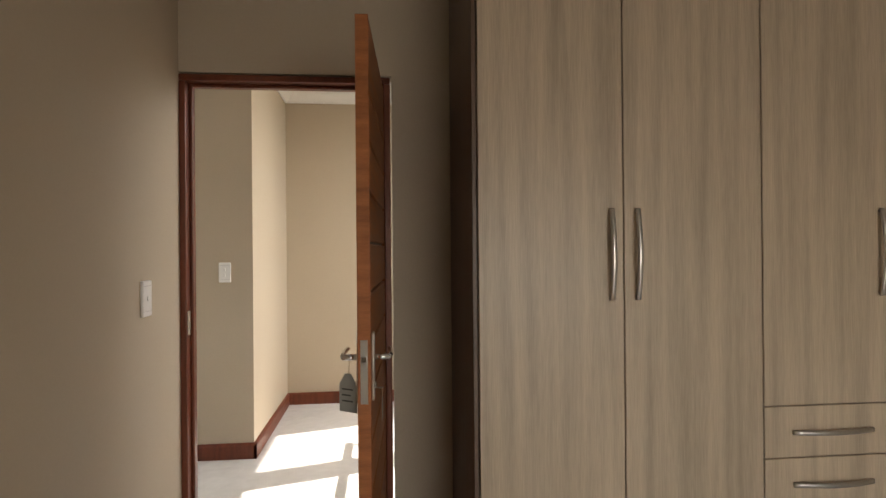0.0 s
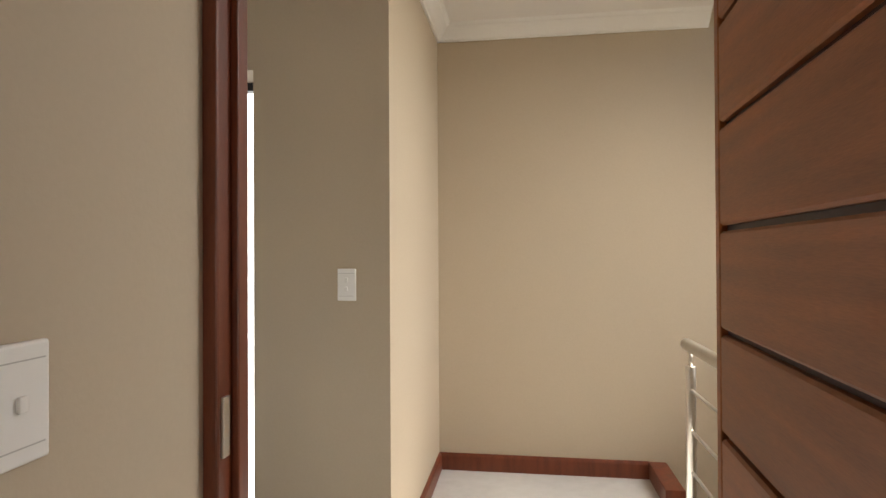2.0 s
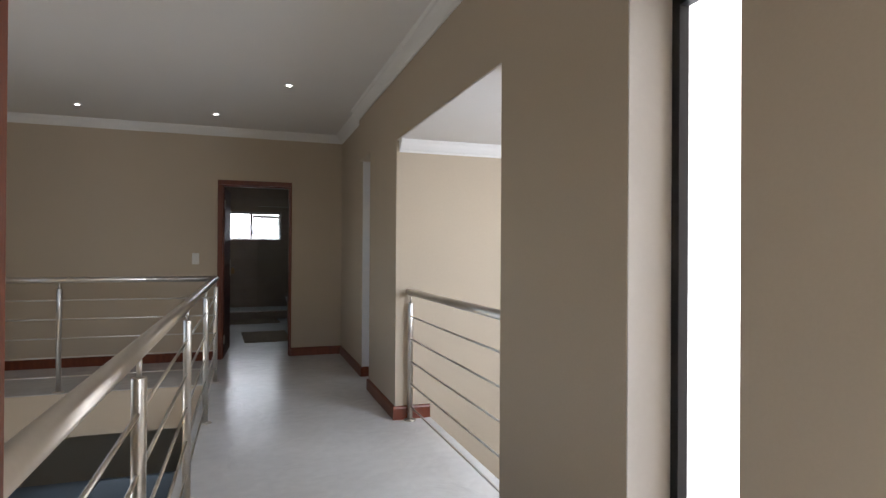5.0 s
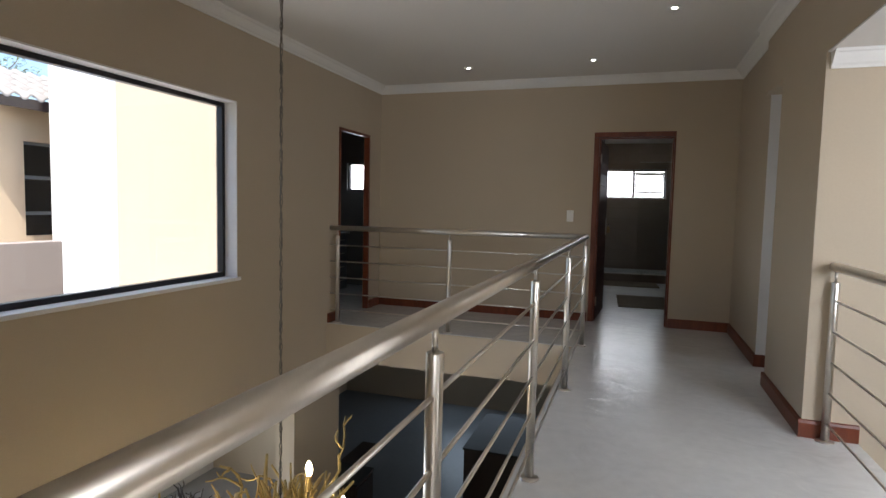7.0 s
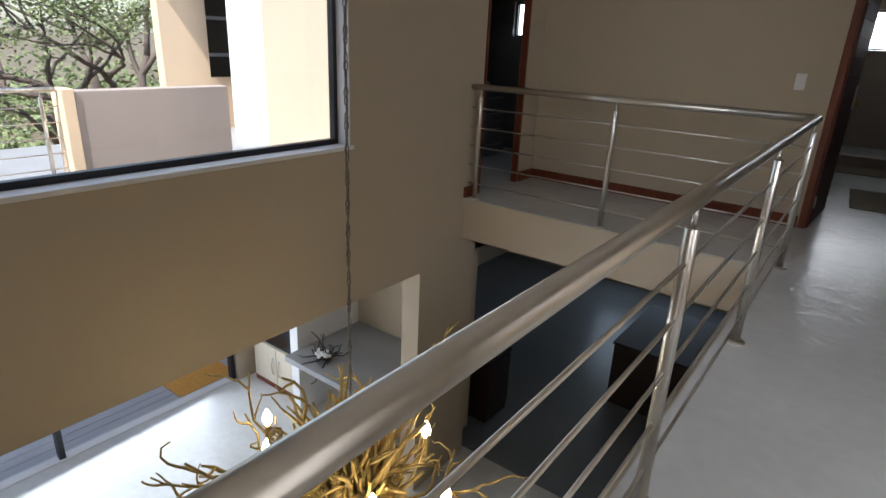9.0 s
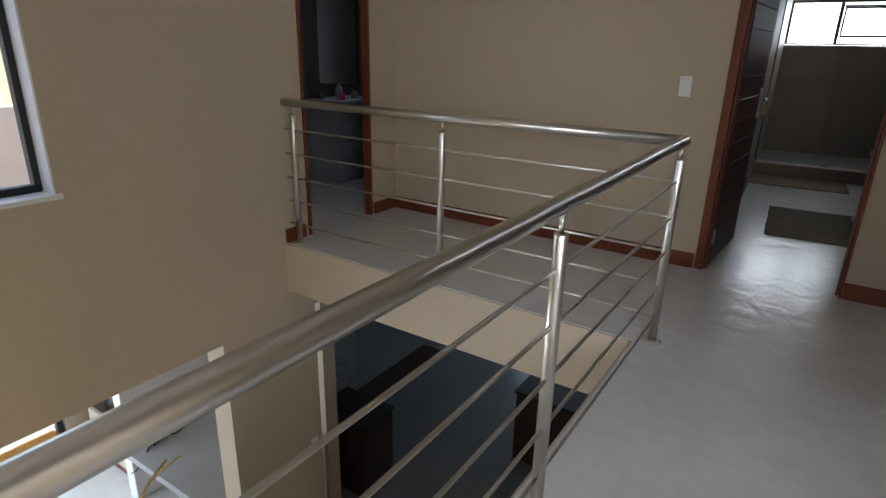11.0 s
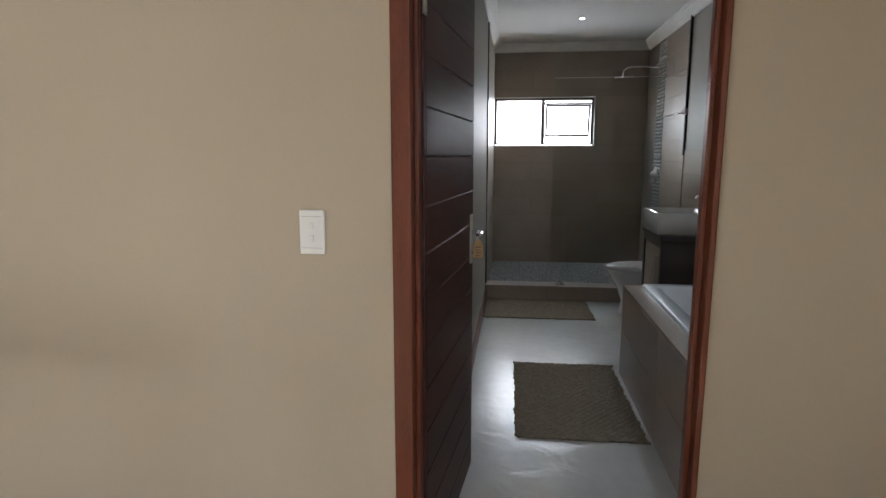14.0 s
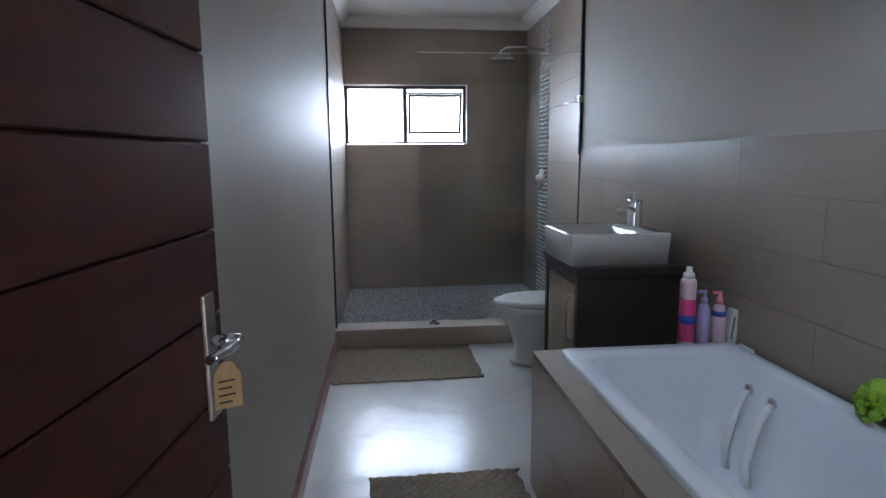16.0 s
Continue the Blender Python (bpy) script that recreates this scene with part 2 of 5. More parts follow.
def wall(name, axis, a, b, u0, u1, z0, z1, holes=(), mat=None, label="taupe painted plaster wall", m=None):
    """A wall between a and b across its thickness (axis x or y), from u0 to u1 along it, with holes (u0, u1, z0, z1)."""
    us = sorted({u0, u1, *[min(max(h[i], u0), u1) for h in holes for i in (0, 1)]})
    zs = sorted({z0, z1, *[min(max(h[i], z0), z1) for h in holes for i in (2, 3)]})
    bm = bmesh.new()
    solid = lambda i, j: 0 <= i < len(us) - 1 and 0 <= j < len(zs) - 1 and not any(
        h[0] < (us[i] + us[i + 1]) / 2 < h[1] and h[2] < (zs[j] + zs[j + 1]) / 2 < h[3] for h in holes)
    at = lambda s, u, z: bm.verts.new((s, u, z) if axis == "x" else (u, s, z))
    for i in range(len(us) - 1):
        for j in range(len(zs) - 1):
            if not solid(i, j):
                continue
            for s in (a, b):
                bm.faces.new([at(s, us[i + p], zs[j + q]) for p, q in ((0, 0), (1, 0), (1, 1), (0, 1))])
            for p, di in ((0, -1), (1, 1)):
                if not solid(i + di, j):
                    bm.faces.new([at(a, us[i + p], zs[j]), at(b, us[i + p], zs[j]), at(b, us[i + p], zs[j + 1]), at(a, us[i + p], zs[j + 1])])
            for q, dj in ((0, -1), (1, 1)):
                if not solid(i, j + dj):
                    bm.faces.new([at(a, us[i], zs[j + q]), at(b, us[i], zs[j + q]), at(b, us[i + 1], zs[j + q]), at(a, us[i + 1], zs[j + q])])
    bmesh.ops.remove_doubles(bm, verts=bm.verts[:], dist=1e-5)
    return structure(name, bm, mat or WALL, label, "wall", m)


def run(bm, p0, p1, inward, profile):
    """A moulding from p0 to p1: profile rows of (out, up); inward is the way that it stands out from the wall."""
    p0, p1, n = Vector(p0), Vector(p1), Vector(inward)
    rows = [[bm.verts.new(p + n * o + Vector((0, 0, u))) for o, u in profile] for p in (p0, p1)]
    k = len(profile)
    for i in range(k):
        bm.faces.new((rows[0][i], rows[0][(i + 1) % k], rows[1][(i + 1) % k], rows[1][i]))
    bm.faces.new(rows[0][::-1])
    bm.faces.new(rows[1])


COVE = [(0, 0), (0.012, 0), (0.016, 0.012), (0.03, 0.022), (0.052, 0.046), (0.068, 0.07), (0.078, 0.074), (0.09, 0.09), (0, 0.09)]
SKIRT = [(0, 0), (0.018, 0), (0.018, 0.082), (0.012, 0.095), (0.005, 0.1), (0, 0.1)]


# ---- large structure: the upper storey ----
CH = 2.70
structure("floor", boxes(
    (-0.38, 2.34, -0.98, 0.28, -0.39, 0.0), (-0.38, 1.33, 0.28, 6.9995, -0.39, 0.0), (-3.1, -0.38, 5.71, 6.9995, -0.39, 0.0),
    (-5.0, -0.38, -4.0, 0.37, -0.39, 0.0), (-1.2, 2.0, 6.9995, 13.4, -0.39, 0.0), (-5.6, -3.1, 5.71, 8.6, -0.39, 0.0), (1.33, 3.2, 4.36, 6.9995, -0.39, 0.0)),
    FLOOR, "pale grey polished cement screed floor", "floor")
structure("slab_edge", boxes((-0.392, -0.38, 0.37, 5.71, -0.385, -0.006), (-2.92, -0.38, 5.698, 5.71, -0.385, -0.006)), WALL, "taupe painted edge of the landing slab", "trim")
# last box is an unseen roof over the yard, added to block the sun
structure("ceiling", boxes((-3.1, 1.33, 0.28, 7.25, CH, CH + 0.12), (-0.3, 2.5, -1.30, 0.28, CH, CH + 0.12), (1.33, 3.4, 4.36, 7.1, CH, CH + 0.12), (1.33, 3.4, 0.28, 1.6, CH, CH + 0.12)), CEIL, "white painted plaster ceiling of the landing and an added sun-blocking roof", "ceiling")
structure("ceiling_bedroom", boxes((-5, -0.3, -4, 0.28, CH, CH + 0.12)), CEIL, "white painted plaster bedroom ceiling", "ceiling")
# second box is unseen and stops the sun leaking past the slit wall
structure("ceiling_stairwell", boxes((1.33, 3.4, 1.6, 4.06, 2.13, 2.3), (1.2525, 1.3298, 1.5, 2.158, 2.302, 2.45), (1.059, 1.33, 2.164, 4.056, 2.122, 2.1285)), CEIL, "white painted ceiling over the stairs", "ceiling")
structure("ceiling_study", boxes((-5.6, -3.1, 5.6, 8.6, CH - 0.002, CH + 0.118)), CEIL, "white painted plaster ceiling", "ceiling")

# east wall with slit window, stair opening and passage opening
wall("wall_east", "x", 1.055, 1.33, 2.16, 5.62, -3.0, CH, [(2.16, 4.06, -3.0, 2.13), (5.05, 5.62, -0.004, 2.19)])
wall("wall_east_slit", "x", 1.055, 1.252, 0.28, 2.16, -3.0, CH, [(0.845, 1.262, 0.15, 2.065)])
wall("wall_east_end", "x", 1.10, 1.33, 5.62, 7.0, -3.0, CH)
wall("wall_niche_north", "y", 0.28, 0.5, 1.252, 2.5, -0.39, CH)
wall("wall_niche_east", "x", 2.34, 2.5, -2.2, 0.28, -3.0, 4.2)
structure("landing_kerb", soft_box(1.93, 2.34, -1.05, -0.95, 0.0, 0.098, 0.004), WOOD, "low varnished wooden kerb at the end of the landing", "kerb")
wall("wall_landing_beam", "y", -1.42, -1.30, -0.38, 2.34, CH, 4.2)
# unseen; the first opening is added for the lamp, the slits stripe the sun
wall("wall_landing_south", "y", -2.2, -2.0, -0.38, 2.5, -3.0, 4.2, [(0.75, 1.25, 1.0, 3.6), (1.36, 1.385, 1.0, 3.6), (1.41, 1.435, 1.0, 3.6), (1.46, 2.2, 1.0, 3.6)])
wall("wall_landing_west", "x", -0.38, -0.26, -2.0, -0.98, -3.0, 4.2)
structure("ceiling_landing_south", boxes((-0.38, 2.5, -2.2, -1.30, 4.2, 4.3)), CEIL, "white ceiling of the tall stair hall", "ceiling")
# bedroom
wall("wall_bedroom_east", "x", -0.265, -0.18, -4.0, 0.28, 0.0, CH, [(-0.6, 0.285, 0, 2.075)])
wall("wall_bedroom_north", "y", 0.28, 0.37, -5.0, -0.24, -3.0, CH)
wall("wall_bedroom_south", "y", -4.0, -3.85, -5.0, -0.15, 0.0, CH)
# the opening is made up, out of view, for the bedroom lamp
wall("wall_bedroom_west", "x", -5.0, -4.85, -3.85, 0.28, 0.0, CH, [(-3.0, -0.9, 0.45, 1.75)])
# double-height void
wall("wall_west", "x", -3.12, -2.92, 0.37, 5.71, -0.58, CH, [(1.5, 4.27, 0.64, 2.04)])
wall("wall_west_end", "x", -2.985, -2.92, 5.71, 7.0, -0.58, CH, [(5.94, 6.66, -0.004, 2.06)])
wall("wall_north", "y", 7.0, 7.085, -3.12, 1.33, -0.39, CH, [(-0.30, 0.49, -0.004, 2.06)])
# stairwell
wall("wall_stair_north", "y", 4.06, 4.36, 1.33, 3.4, -3.0, CH, label="pale lit plaster wall of the stairwell")
# the opening belongs to the unseen window and is placed for its light
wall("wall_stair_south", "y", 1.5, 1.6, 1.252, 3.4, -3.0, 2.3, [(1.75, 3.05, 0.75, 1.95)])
wall("wall_stair_east", "x", 3.4, 3.55, 1.6, 4.36, -3.0, 2.3)
# side room seen through the passage opening
wall("wall_side_north", "y", 5.62, 5.8, 1.33, 3.4, 0.0, CH)
wall("wall_side_east", "x", 3.2, 3.4, 4.36, 5.62, 0.0, CH)
# room behind the far west door
wall("wall_study_north", "y", 8.45, 8.6, -5.6, -3.12, 0.0, CH, [(-4.16, -3.78, 1.47, 1.89)], mat=WALL_DARK, label="dark grey wall of the far room")
wall("wall_study_west", "x", -5.6, -5.45, 5.7, 8.45, 0.0, CH, mat=WALL_DARK, label="dark grey wall of the far room")
wall("wall_study_south", "y", 5.56, 5.708, -5.6, -3.125, 0.0, CH, mat=WALL, label="taupe painted outer wall of the far room")
wall("wall_study_east", "x", -3.12, -3.0, 7.12, 8.45, 0.0, CH, mat=WALL_DARK, label="dark grey wall of the far room")

bm = bmesh.new()
z = CH - 0.09
for p0, p1, n in (((1.055, 0.28, z), (1.055, 5.62, z), (-1, 0, 0)), ((1.10, 5.62, z), (1.10, 7.0, z), (-1, 0, 0)), ((-2.92, 7.0, z), (1.10, 7.0, z), (0, -1, 0)), ((-2.92, 0.37, z), (-2.92, 7.0, z), (1, 0, 0)),
                  ((-2.92, 0.37, z), (-0.24, 0.37, z), (0, 1, 0)), ((1.055, 0.28, z), (2.34, 0.28, z), (0, -1, 0)), ((2.34, 0.28, z), (2.34, -1.30, z), (-1, 0, 0))):
    run(bm, p0, p1, n, COVE)
structure("cornice", bm, CORN, "white moulded plaster cornice along the ceiling", "cornice")
bm = bmesh.new()
run(bm, (1.075, 4.06, 2.034), (3.4, 4.06, 2.04), (0, -1, 0), COVE)
structure("cornice_stairwell", bm, CORN, "white moulded plaster cornice in the stairwell", "cornice")

bm = bmesh.new()
for p0, p1, n in (((1.055, 0.262, 0), (1.055, 2.16, 0), (-1, 0, 0)), ((1.055, 4.06, 0), (1.055, 5.05, 0), (-1, 0, 0)), ((1.10, 5.602, 0), (1.10, 7.0, 0), (-1, 0, 0)),
                  ((1.037, 4.06, 0), (1.33, 4.06, 0), (0, -1, 0)), ((1.10, 5.62, 0), (1.33, 5.62, 0), (0, -1, 0)), ((1.037, 5.05, 0), (1.33, 5.05, 0), (0, 1, 0)),
                  ((1.037, 0.28, 0), (2.34, 0.28, 0), (0, -1, 0)), ((2.34, 0.28, 0), (2.34, -0.95, 0), (-1, 0, 0)),
                  ((-2.92, 7.0, 0), (-0.355, 7.0, 0), (0, -1, 0)), ((0.495, 7.0, 0), (1.10, 7.0, 0), (0, -1, 0)), ((-2.92, 5.71, 0), (-2.92, 5.90, 0), (1, 0, 0)), ((-2.92, 6.70, 0), (-2.92, 7.0, 0), (1, 0, 0))):
    run(bm, p0, p1, n, SKIRT)
structure("baseboard", bm, WOOD, "varnished red-brown wooden skirting board", "baseboard")

# ---- lower storey ----
structure("floor_lower", boxes((-6.2, 2.6, -2.2, 6.0, -3.2, -3.0)), FLOOR, "pale polished cement floor downstairs", "floor")
structure("floor_kitchen", boxes((-6.2, 2.6, 6.0, 12.0, -3.2, -3.0)), DARKFLOOR, "dark grey kitchen floor downstairs", "floor")
structure("ceiling_lower", boxes((-6.2, -3.12, 0.3, 5.71, -0.58, -0.40), (-6.2, 2.6, 7.12, 12.0, -0.55, -0.392)), CEIL, "white ceiling downstairs", "ceiling")
wall("wall_lower_west", "x", -6.2, -6.0, 0.3, 12.0, -3.0, -0.58, [(1.0, 5.15, -3.0, -0.85)])
wall("wall_lower_pier", "x", -3.12, -2.92, 5.1, 5.95, -3.0, -0.58)
wall("wall_lower_south", "y", 0.3, 0.5, -6.2, -3.12, -3.0, -0.39)
wall("wall_lower_north", "y", 12.0, 12.2, -6.2, 2.6, -3.0, -0.39)
wall("wall_lower_east", "x", 1.2, 1.33, 4.36, 12.0, -3.0, -0.39)
wall("wall_alcove_north", "y", 6.2, 6.35, -6.0, -3.12, -3.0, -0.58)
wall("wall_slate_pier", "x", -4.5, -4.35, 6.36, 7.95, -3.0, -0.55, mat=SLATE, label="pier clad in dark grey slate")
structure("beam", boxes((-3.12, -2.92, 5.95, 7.0, -0.58, -0.39)), WALL, "taupe painted beam under the landing", "beam")

# ---- bathroom, a rectangle of its own turned a little ----
B = pose(0, 7, 0, 0, 0, 2.6) @ Matrix.Diagonal((1.03, 1.065, 1.04, 1)) @ pose(0, -7, 0)
BL, BR, BF = -0.27, 1.50, 12.35
wall("wall_bath_west", "x", BL - 0.15, BL, 7.085, BF + 0.2, 0.0, 2.75, mat=WALL_IN, label="bathroom wall in taupe paint with shade put into the colour", m=B)
wall("wall_bath_east", "x", BR, BR + 0.15, 7.05, BF + 0.2, 0.0, 2.75, mat=WALL_IN, label="bathroom wall in taupe paint with shade put into the colour", m=B)
wall("wall_bath_north", "y", BF, BF + 0.2, BL - 0.15, BR + 0.15, 0.0, 2.75, [(BL + 0.01, 0.91, 1.46, 2.01)], mat=WALL_IN, label="brown tiled shower wall with a window", m=B)
structure("ceiling_bathroom", boxes((BL - 0.15, BR + 0.15, 7.14, BF + 0.2, 2.6, 2.72)), CEIL, "white painted bathroom ceiling", "ceiling", B)
bm = bmesh.new()
for p0, p1, n in (((BL, 7.2, 2.51), (BL, BF, 2.51), (1, 0, 0)), ((BR, 7.2, 2.51), (BR, BF, 2.51), (-1, 0, 0)), ((BL, BF, 2.51), (BR, BF, 2.51), (0, -1, 0))):
    run(bm, p0, p1, n, COVE)
structure("cornice_bathroom", bm, CORN, "white moulded plaster cornice in the bathroom", "cornice", B)


# ---- windows and outdoor haze behind them ----
HAZE = glow("bright_hazy_sky", (1.0, 1.0, 1.0), 1.7)
structure("backdrop_slit_window", boxes((1.95, 1.97, 0.51, 1.48, -0.3, 2.69), (1.256, 1.95, 1.47, 1.49, -0.3, 2.69)), glow("white_yard_light", (1.0, 1.0, 1.0), 0.72), "bright hazy daylight outside the slit window", "backdrop")
structure("backdrop_bath_window", boxes((-2.5, 2.5, 14.2, 14.22, 0.4, 3.4)), HAZE, "bright hazy sky outside the bathroom window", "backdrop")
structure("backdrop_study_window", boxes((-6.5, -3.4, 9.6, 9.62, 0.6, 3.0)), HAZE, "bright hazy sky outside the small window", "backdrop")


def window(name, label, axis, at, u0, u1, z0, z1, bars=(), cross=(), w=0.045, d=0.05, m=None, mat=None):
    """A metal window in an opening: frame, upright and level bars, panes."""
    top = base(name, label, "window", m, kind="structure")
    put = (lambda a, b, c, e: (at, at + d, a, b, c, e)) if axis == "x" else (lambda a, b, c, e: (a, b, at, at + d, c, e))
    part("window_frame", boxes(put(u0, u0 + w, z0, z1), put(u1 - w, u1, z0, z1), put(u0 + w, u1 - w, z1 - w, z1), put(u0 + w, u1 - w, z0, z0 + w)), mat or ALU, top)
    for u in bars:
        part("mullion", boxes(put(u - w / 2, u + w / 2, z0 + w, z1 - w)), mat or ALU, top)
    for z in cross:
        part("transom", boxes(put(u0 + w, u1 - w, z - w / 2, z + w / 2)), mat or ALU, top)
    cuts = [u0 + w, *bars, u1 - w]
    for a, b in zip(cuts, cuts[1:]):
        g = boxes((at + d / 2, at + d / 2 + 0.005, a, b, z0 + w, z1 - w) if axis == "x" else (a, b, at + d / 2, at + d / 2 + 0.005, z0 + w, z1 - w))
        part("pane", g, GLASS, top).visible_shadow = False
    return top


window("window_1", "tall narrow black aluminium window beside the landing", "x", 1.215, 0.845, 1.262, 0.15, 2.065, w=0.036, d=0.035)
window("window_2", "wide fixed black aluminium window over the void", "x", -3.08, 1.5, 4.27, 0.64, 2.04, w=0.04)
window("window_4", "small black aluminium window of the far room", "y", 8.5, -4.16, -3.78, 1.47, 1.89, w=0.022)
window("window_5", "unseen bedroom window added for light", "x", -4.95, -3.0, -0.9, 0.45, 1.75, bars=(-1.95,))
window("window_6", "unseen stairwell window placed to light the north wall", "y", 1.53, 1.75, 3.05, 0.75, 1.95, bars=(2.4,))
structure("window_sill", soft_box(-3.125, -2.905, 1.47, 4.3, 0.615, 0.643), REVEAL, "white painted sill of the wide window", "sill")
structure("window_reveal", boxes((-3.03, -2.918, 4.262, 4.272, 0.643, 2.043), (-3.03, -2.918, 1.5, 4.262, 2.033, 2.043)), REVEAL, "pale painted reveal of the wide window", "trim")
structure("slit_window_reveal", boxes((1.058, 1.214, 1.2575, 1.2615, 0.151, 2.064)), REVEAL, "pale painted side of the slit window", "trim")
# the pale colour paints the daylight that falls on this jamb
structure("passage_reveal", boxes((1.097, 1.332, 5.612, 5.622, 0.1, 2.19)), REVEAL, "side of the passage opening, daylight put in as pale colour", "trim")


# ---- railings ----
BARS = (0.14, 0.31, 0.48, 0.65, 0.82)


def railing(name, label, p0, p1, posts, z=1.002):
    """A steel railing along a line: handrail, posts with flange and pin, five thin bars that run through the posts."""
    p0, p1 = Vector(p0), Vector(p1)
    top = base(name, label, "railing", group="steel railings of the landing")
    along = (p1 - p0).normalized()
    bm = bmesh.new()
    tube(bm, p0 + Vector((0, 0, z)), p1 + Vector((0, 0, z)), 0.0255, n=28)
    part("handrail", bm, STEEL, top)
    for zz in BARS:
        bm = bmesh.new()
        tube(bm, p0 + Vector((0, 0, zz + z - 1.002)), p1 + Vector((0, 0, zz + z - 1.002)), 0.0065, n=12)
        part("bar", bm, STEEL, top)
    for k in posts:
        c = p0 + along * k
        bm = bmesh.new()
        lathe(bm, [(0.0205, 0.006), (0.0205, z - 0.084), (0.0195, z - 0.082)], 24, c)
        post = part("post", bm, STEEL, top)
        bm = bmesh.new()
        lathe(bm, [(0.046, 0.0), (0.046, 0.005), (0.030, 0.010), (0.022, 0.012)], 24, c)
        part("flange", bm, STEEL, post)
        bm = bmesh.new()
        tube(bm, c + Vector((0, 0, z - 0.084)), c + Vector((0, 0, z - 0.02)), 0.0075, n=12)
        part("pin", bm, STEEL, post)
    return top


railing("railing", "brushed steel railing along the void edge of the passage", (-0.3, 0.372, 0), (-0.3, 5.79, 0), (0.15, 1.24, 2.62, 4.015, 5.39))
railing("railing", "brushed steel railing across the end of the void", (-2.915, 5.765, 0), (-0.3, 5.765, 0), (0.085, 1.315))
railing("railing", "brushed steel railing in the stair opening", (1.16, 2.162, 0), (1.16, 4.05, 0), (0.12, 1.85), z=0.968)
railing("railing", "brushed steel railing at the end of the landing", (-0.255, -0.93, 0), (1.45, -0.93, 0), (0.2, 1.645), z=0.92)
bm = bmesh.new()
bmesh.ops.create_uvsphere(bm, u_segments=20, v_segments=12, radius=0.0262)
for f in bm.faces:
    f.smooth = True
tagged(part("railing_elbow", bm, STEEL, m=pose(-0.3, 5.785, 1.002)), "rounded steel elbow joining the two handrails", "elbow")


# ---- doors ----
BRASS = material("satin_nickel", (0.62, 0.58, 0.52), 0.3, 1.0, var=0.05, bump=0)
TAGGREY = material("grey_cardboard", (0.32, 0.31, 0.28), 0.8, var=0.08)
TAGTAN = material("tan_cardboard", (0.42, 0.27, 0.12), 0.8, var=0.15, scale=12)
INK = material("dark_ink", (0.04, 0.035, 0.03), 0.8, bump=0)
STRING = material("jute_string", (0.5, 0.42, 0.28), 0.9, bump=0)


def door_leaf(name, label, m, mat, board_z, width=0.80, height=2.03, hz=1.0, gap=0.005, edge=0.0):
    """A boarded leaf: hinge edge at x 0, it reaches along +x; the y side -0.02 to 0.02."""
    top = base(name, label, "door", m, kind="structure")
    t = 0.02
    part("stile", soft_box(0, 0.022, -t, t, 0.008, height, 0.003), mat, top)
    if edge:
        part("stile", soft_box(width - edge + 0.0005, width, -t, t, 0.008, height, 0.003), mat, top)
    for z0, z1 in zip(board_z, board_z[1:]):
        part("board", soft_box(0.023, width - edge, -t, t, z0 + gap, z1 - gap, 0.004 if gap > 0.004 else 0.0025, 1), mat, top)
    part("core", boxes((0.015, width - 0.004, -0.009, 0.009, 0.02, height - 0.01)), DARKWOOD, top)
    part("lock_face", soft_box(width - 0.001, width + 0.0015, -0.011, 0.011, hz - 0.13, hz + 0.06, 0.0006, 1), BRASS, top, "satin metal lock face on the door edge")
    part("latch", soft_box(width, width + 0.010, -0.007, 0.007, hz - 0.006, hz + 0.012, 0.002, 1), CHROME, top)
    for s in (-1, 1):
        y = s * t
        bm = soft_box(width - 0.078, width - 0.038, *sorted((y, y + s * 0.007)), hz - 0.13, hz + 0.075, 0.002)
        lock = part("lock_plate", bm, BRASS, top, "satin metal lock plate")
        bm = bmesh.new()
        tube(bm, (width - 0.058, y + s * 0.005, hz), (width - 0.058, y + s * 0.052, hz), 0.0095, n=14)
        bent(bm, [(width - 0.058, y + s * 0.048, hz), (width - 0.085, y + s * 0.053, hz + 0.001), (width - 0.13, y + s * 0.054, hz + 0.003), (width - 0.172, y + s * 0.048, hz + 0.006)], 0.0095, 12, 0.007)
        part("door_handle", bm, CHROME, lock, "chrome lever handle")
        bm = bmesh.new()
        lathe(bm, [(0.009, 0), (0.009, 0.006), (0.004, 0.008)], 14)
        bmesh.ops.rotate(bm, verts=bm.verts[:], matrix=Matrix.Rotation(radians(-90 * s), 3, "X"))
        bmesh.ops.translate(bm, verts=bm.verts[:], vec=(width - 0.058, y + s * 0.006, hz - 0.085))
        part("keyhole", bm, CHROME, lock)
    for z in (0.22, 1.82):
        bm = bmesh.new()
        tube(bm, (-0.004, -t - 0.004, z - 0.05), (-0.004, -t - 0.004, z + 0.05), 0.007, n=10)
        box(bm, 0.0, 0.03, -t - 0.002, -t, z - 0.05, z + 0.05)
        part("hinge", bm, BRASS, top)
    return top


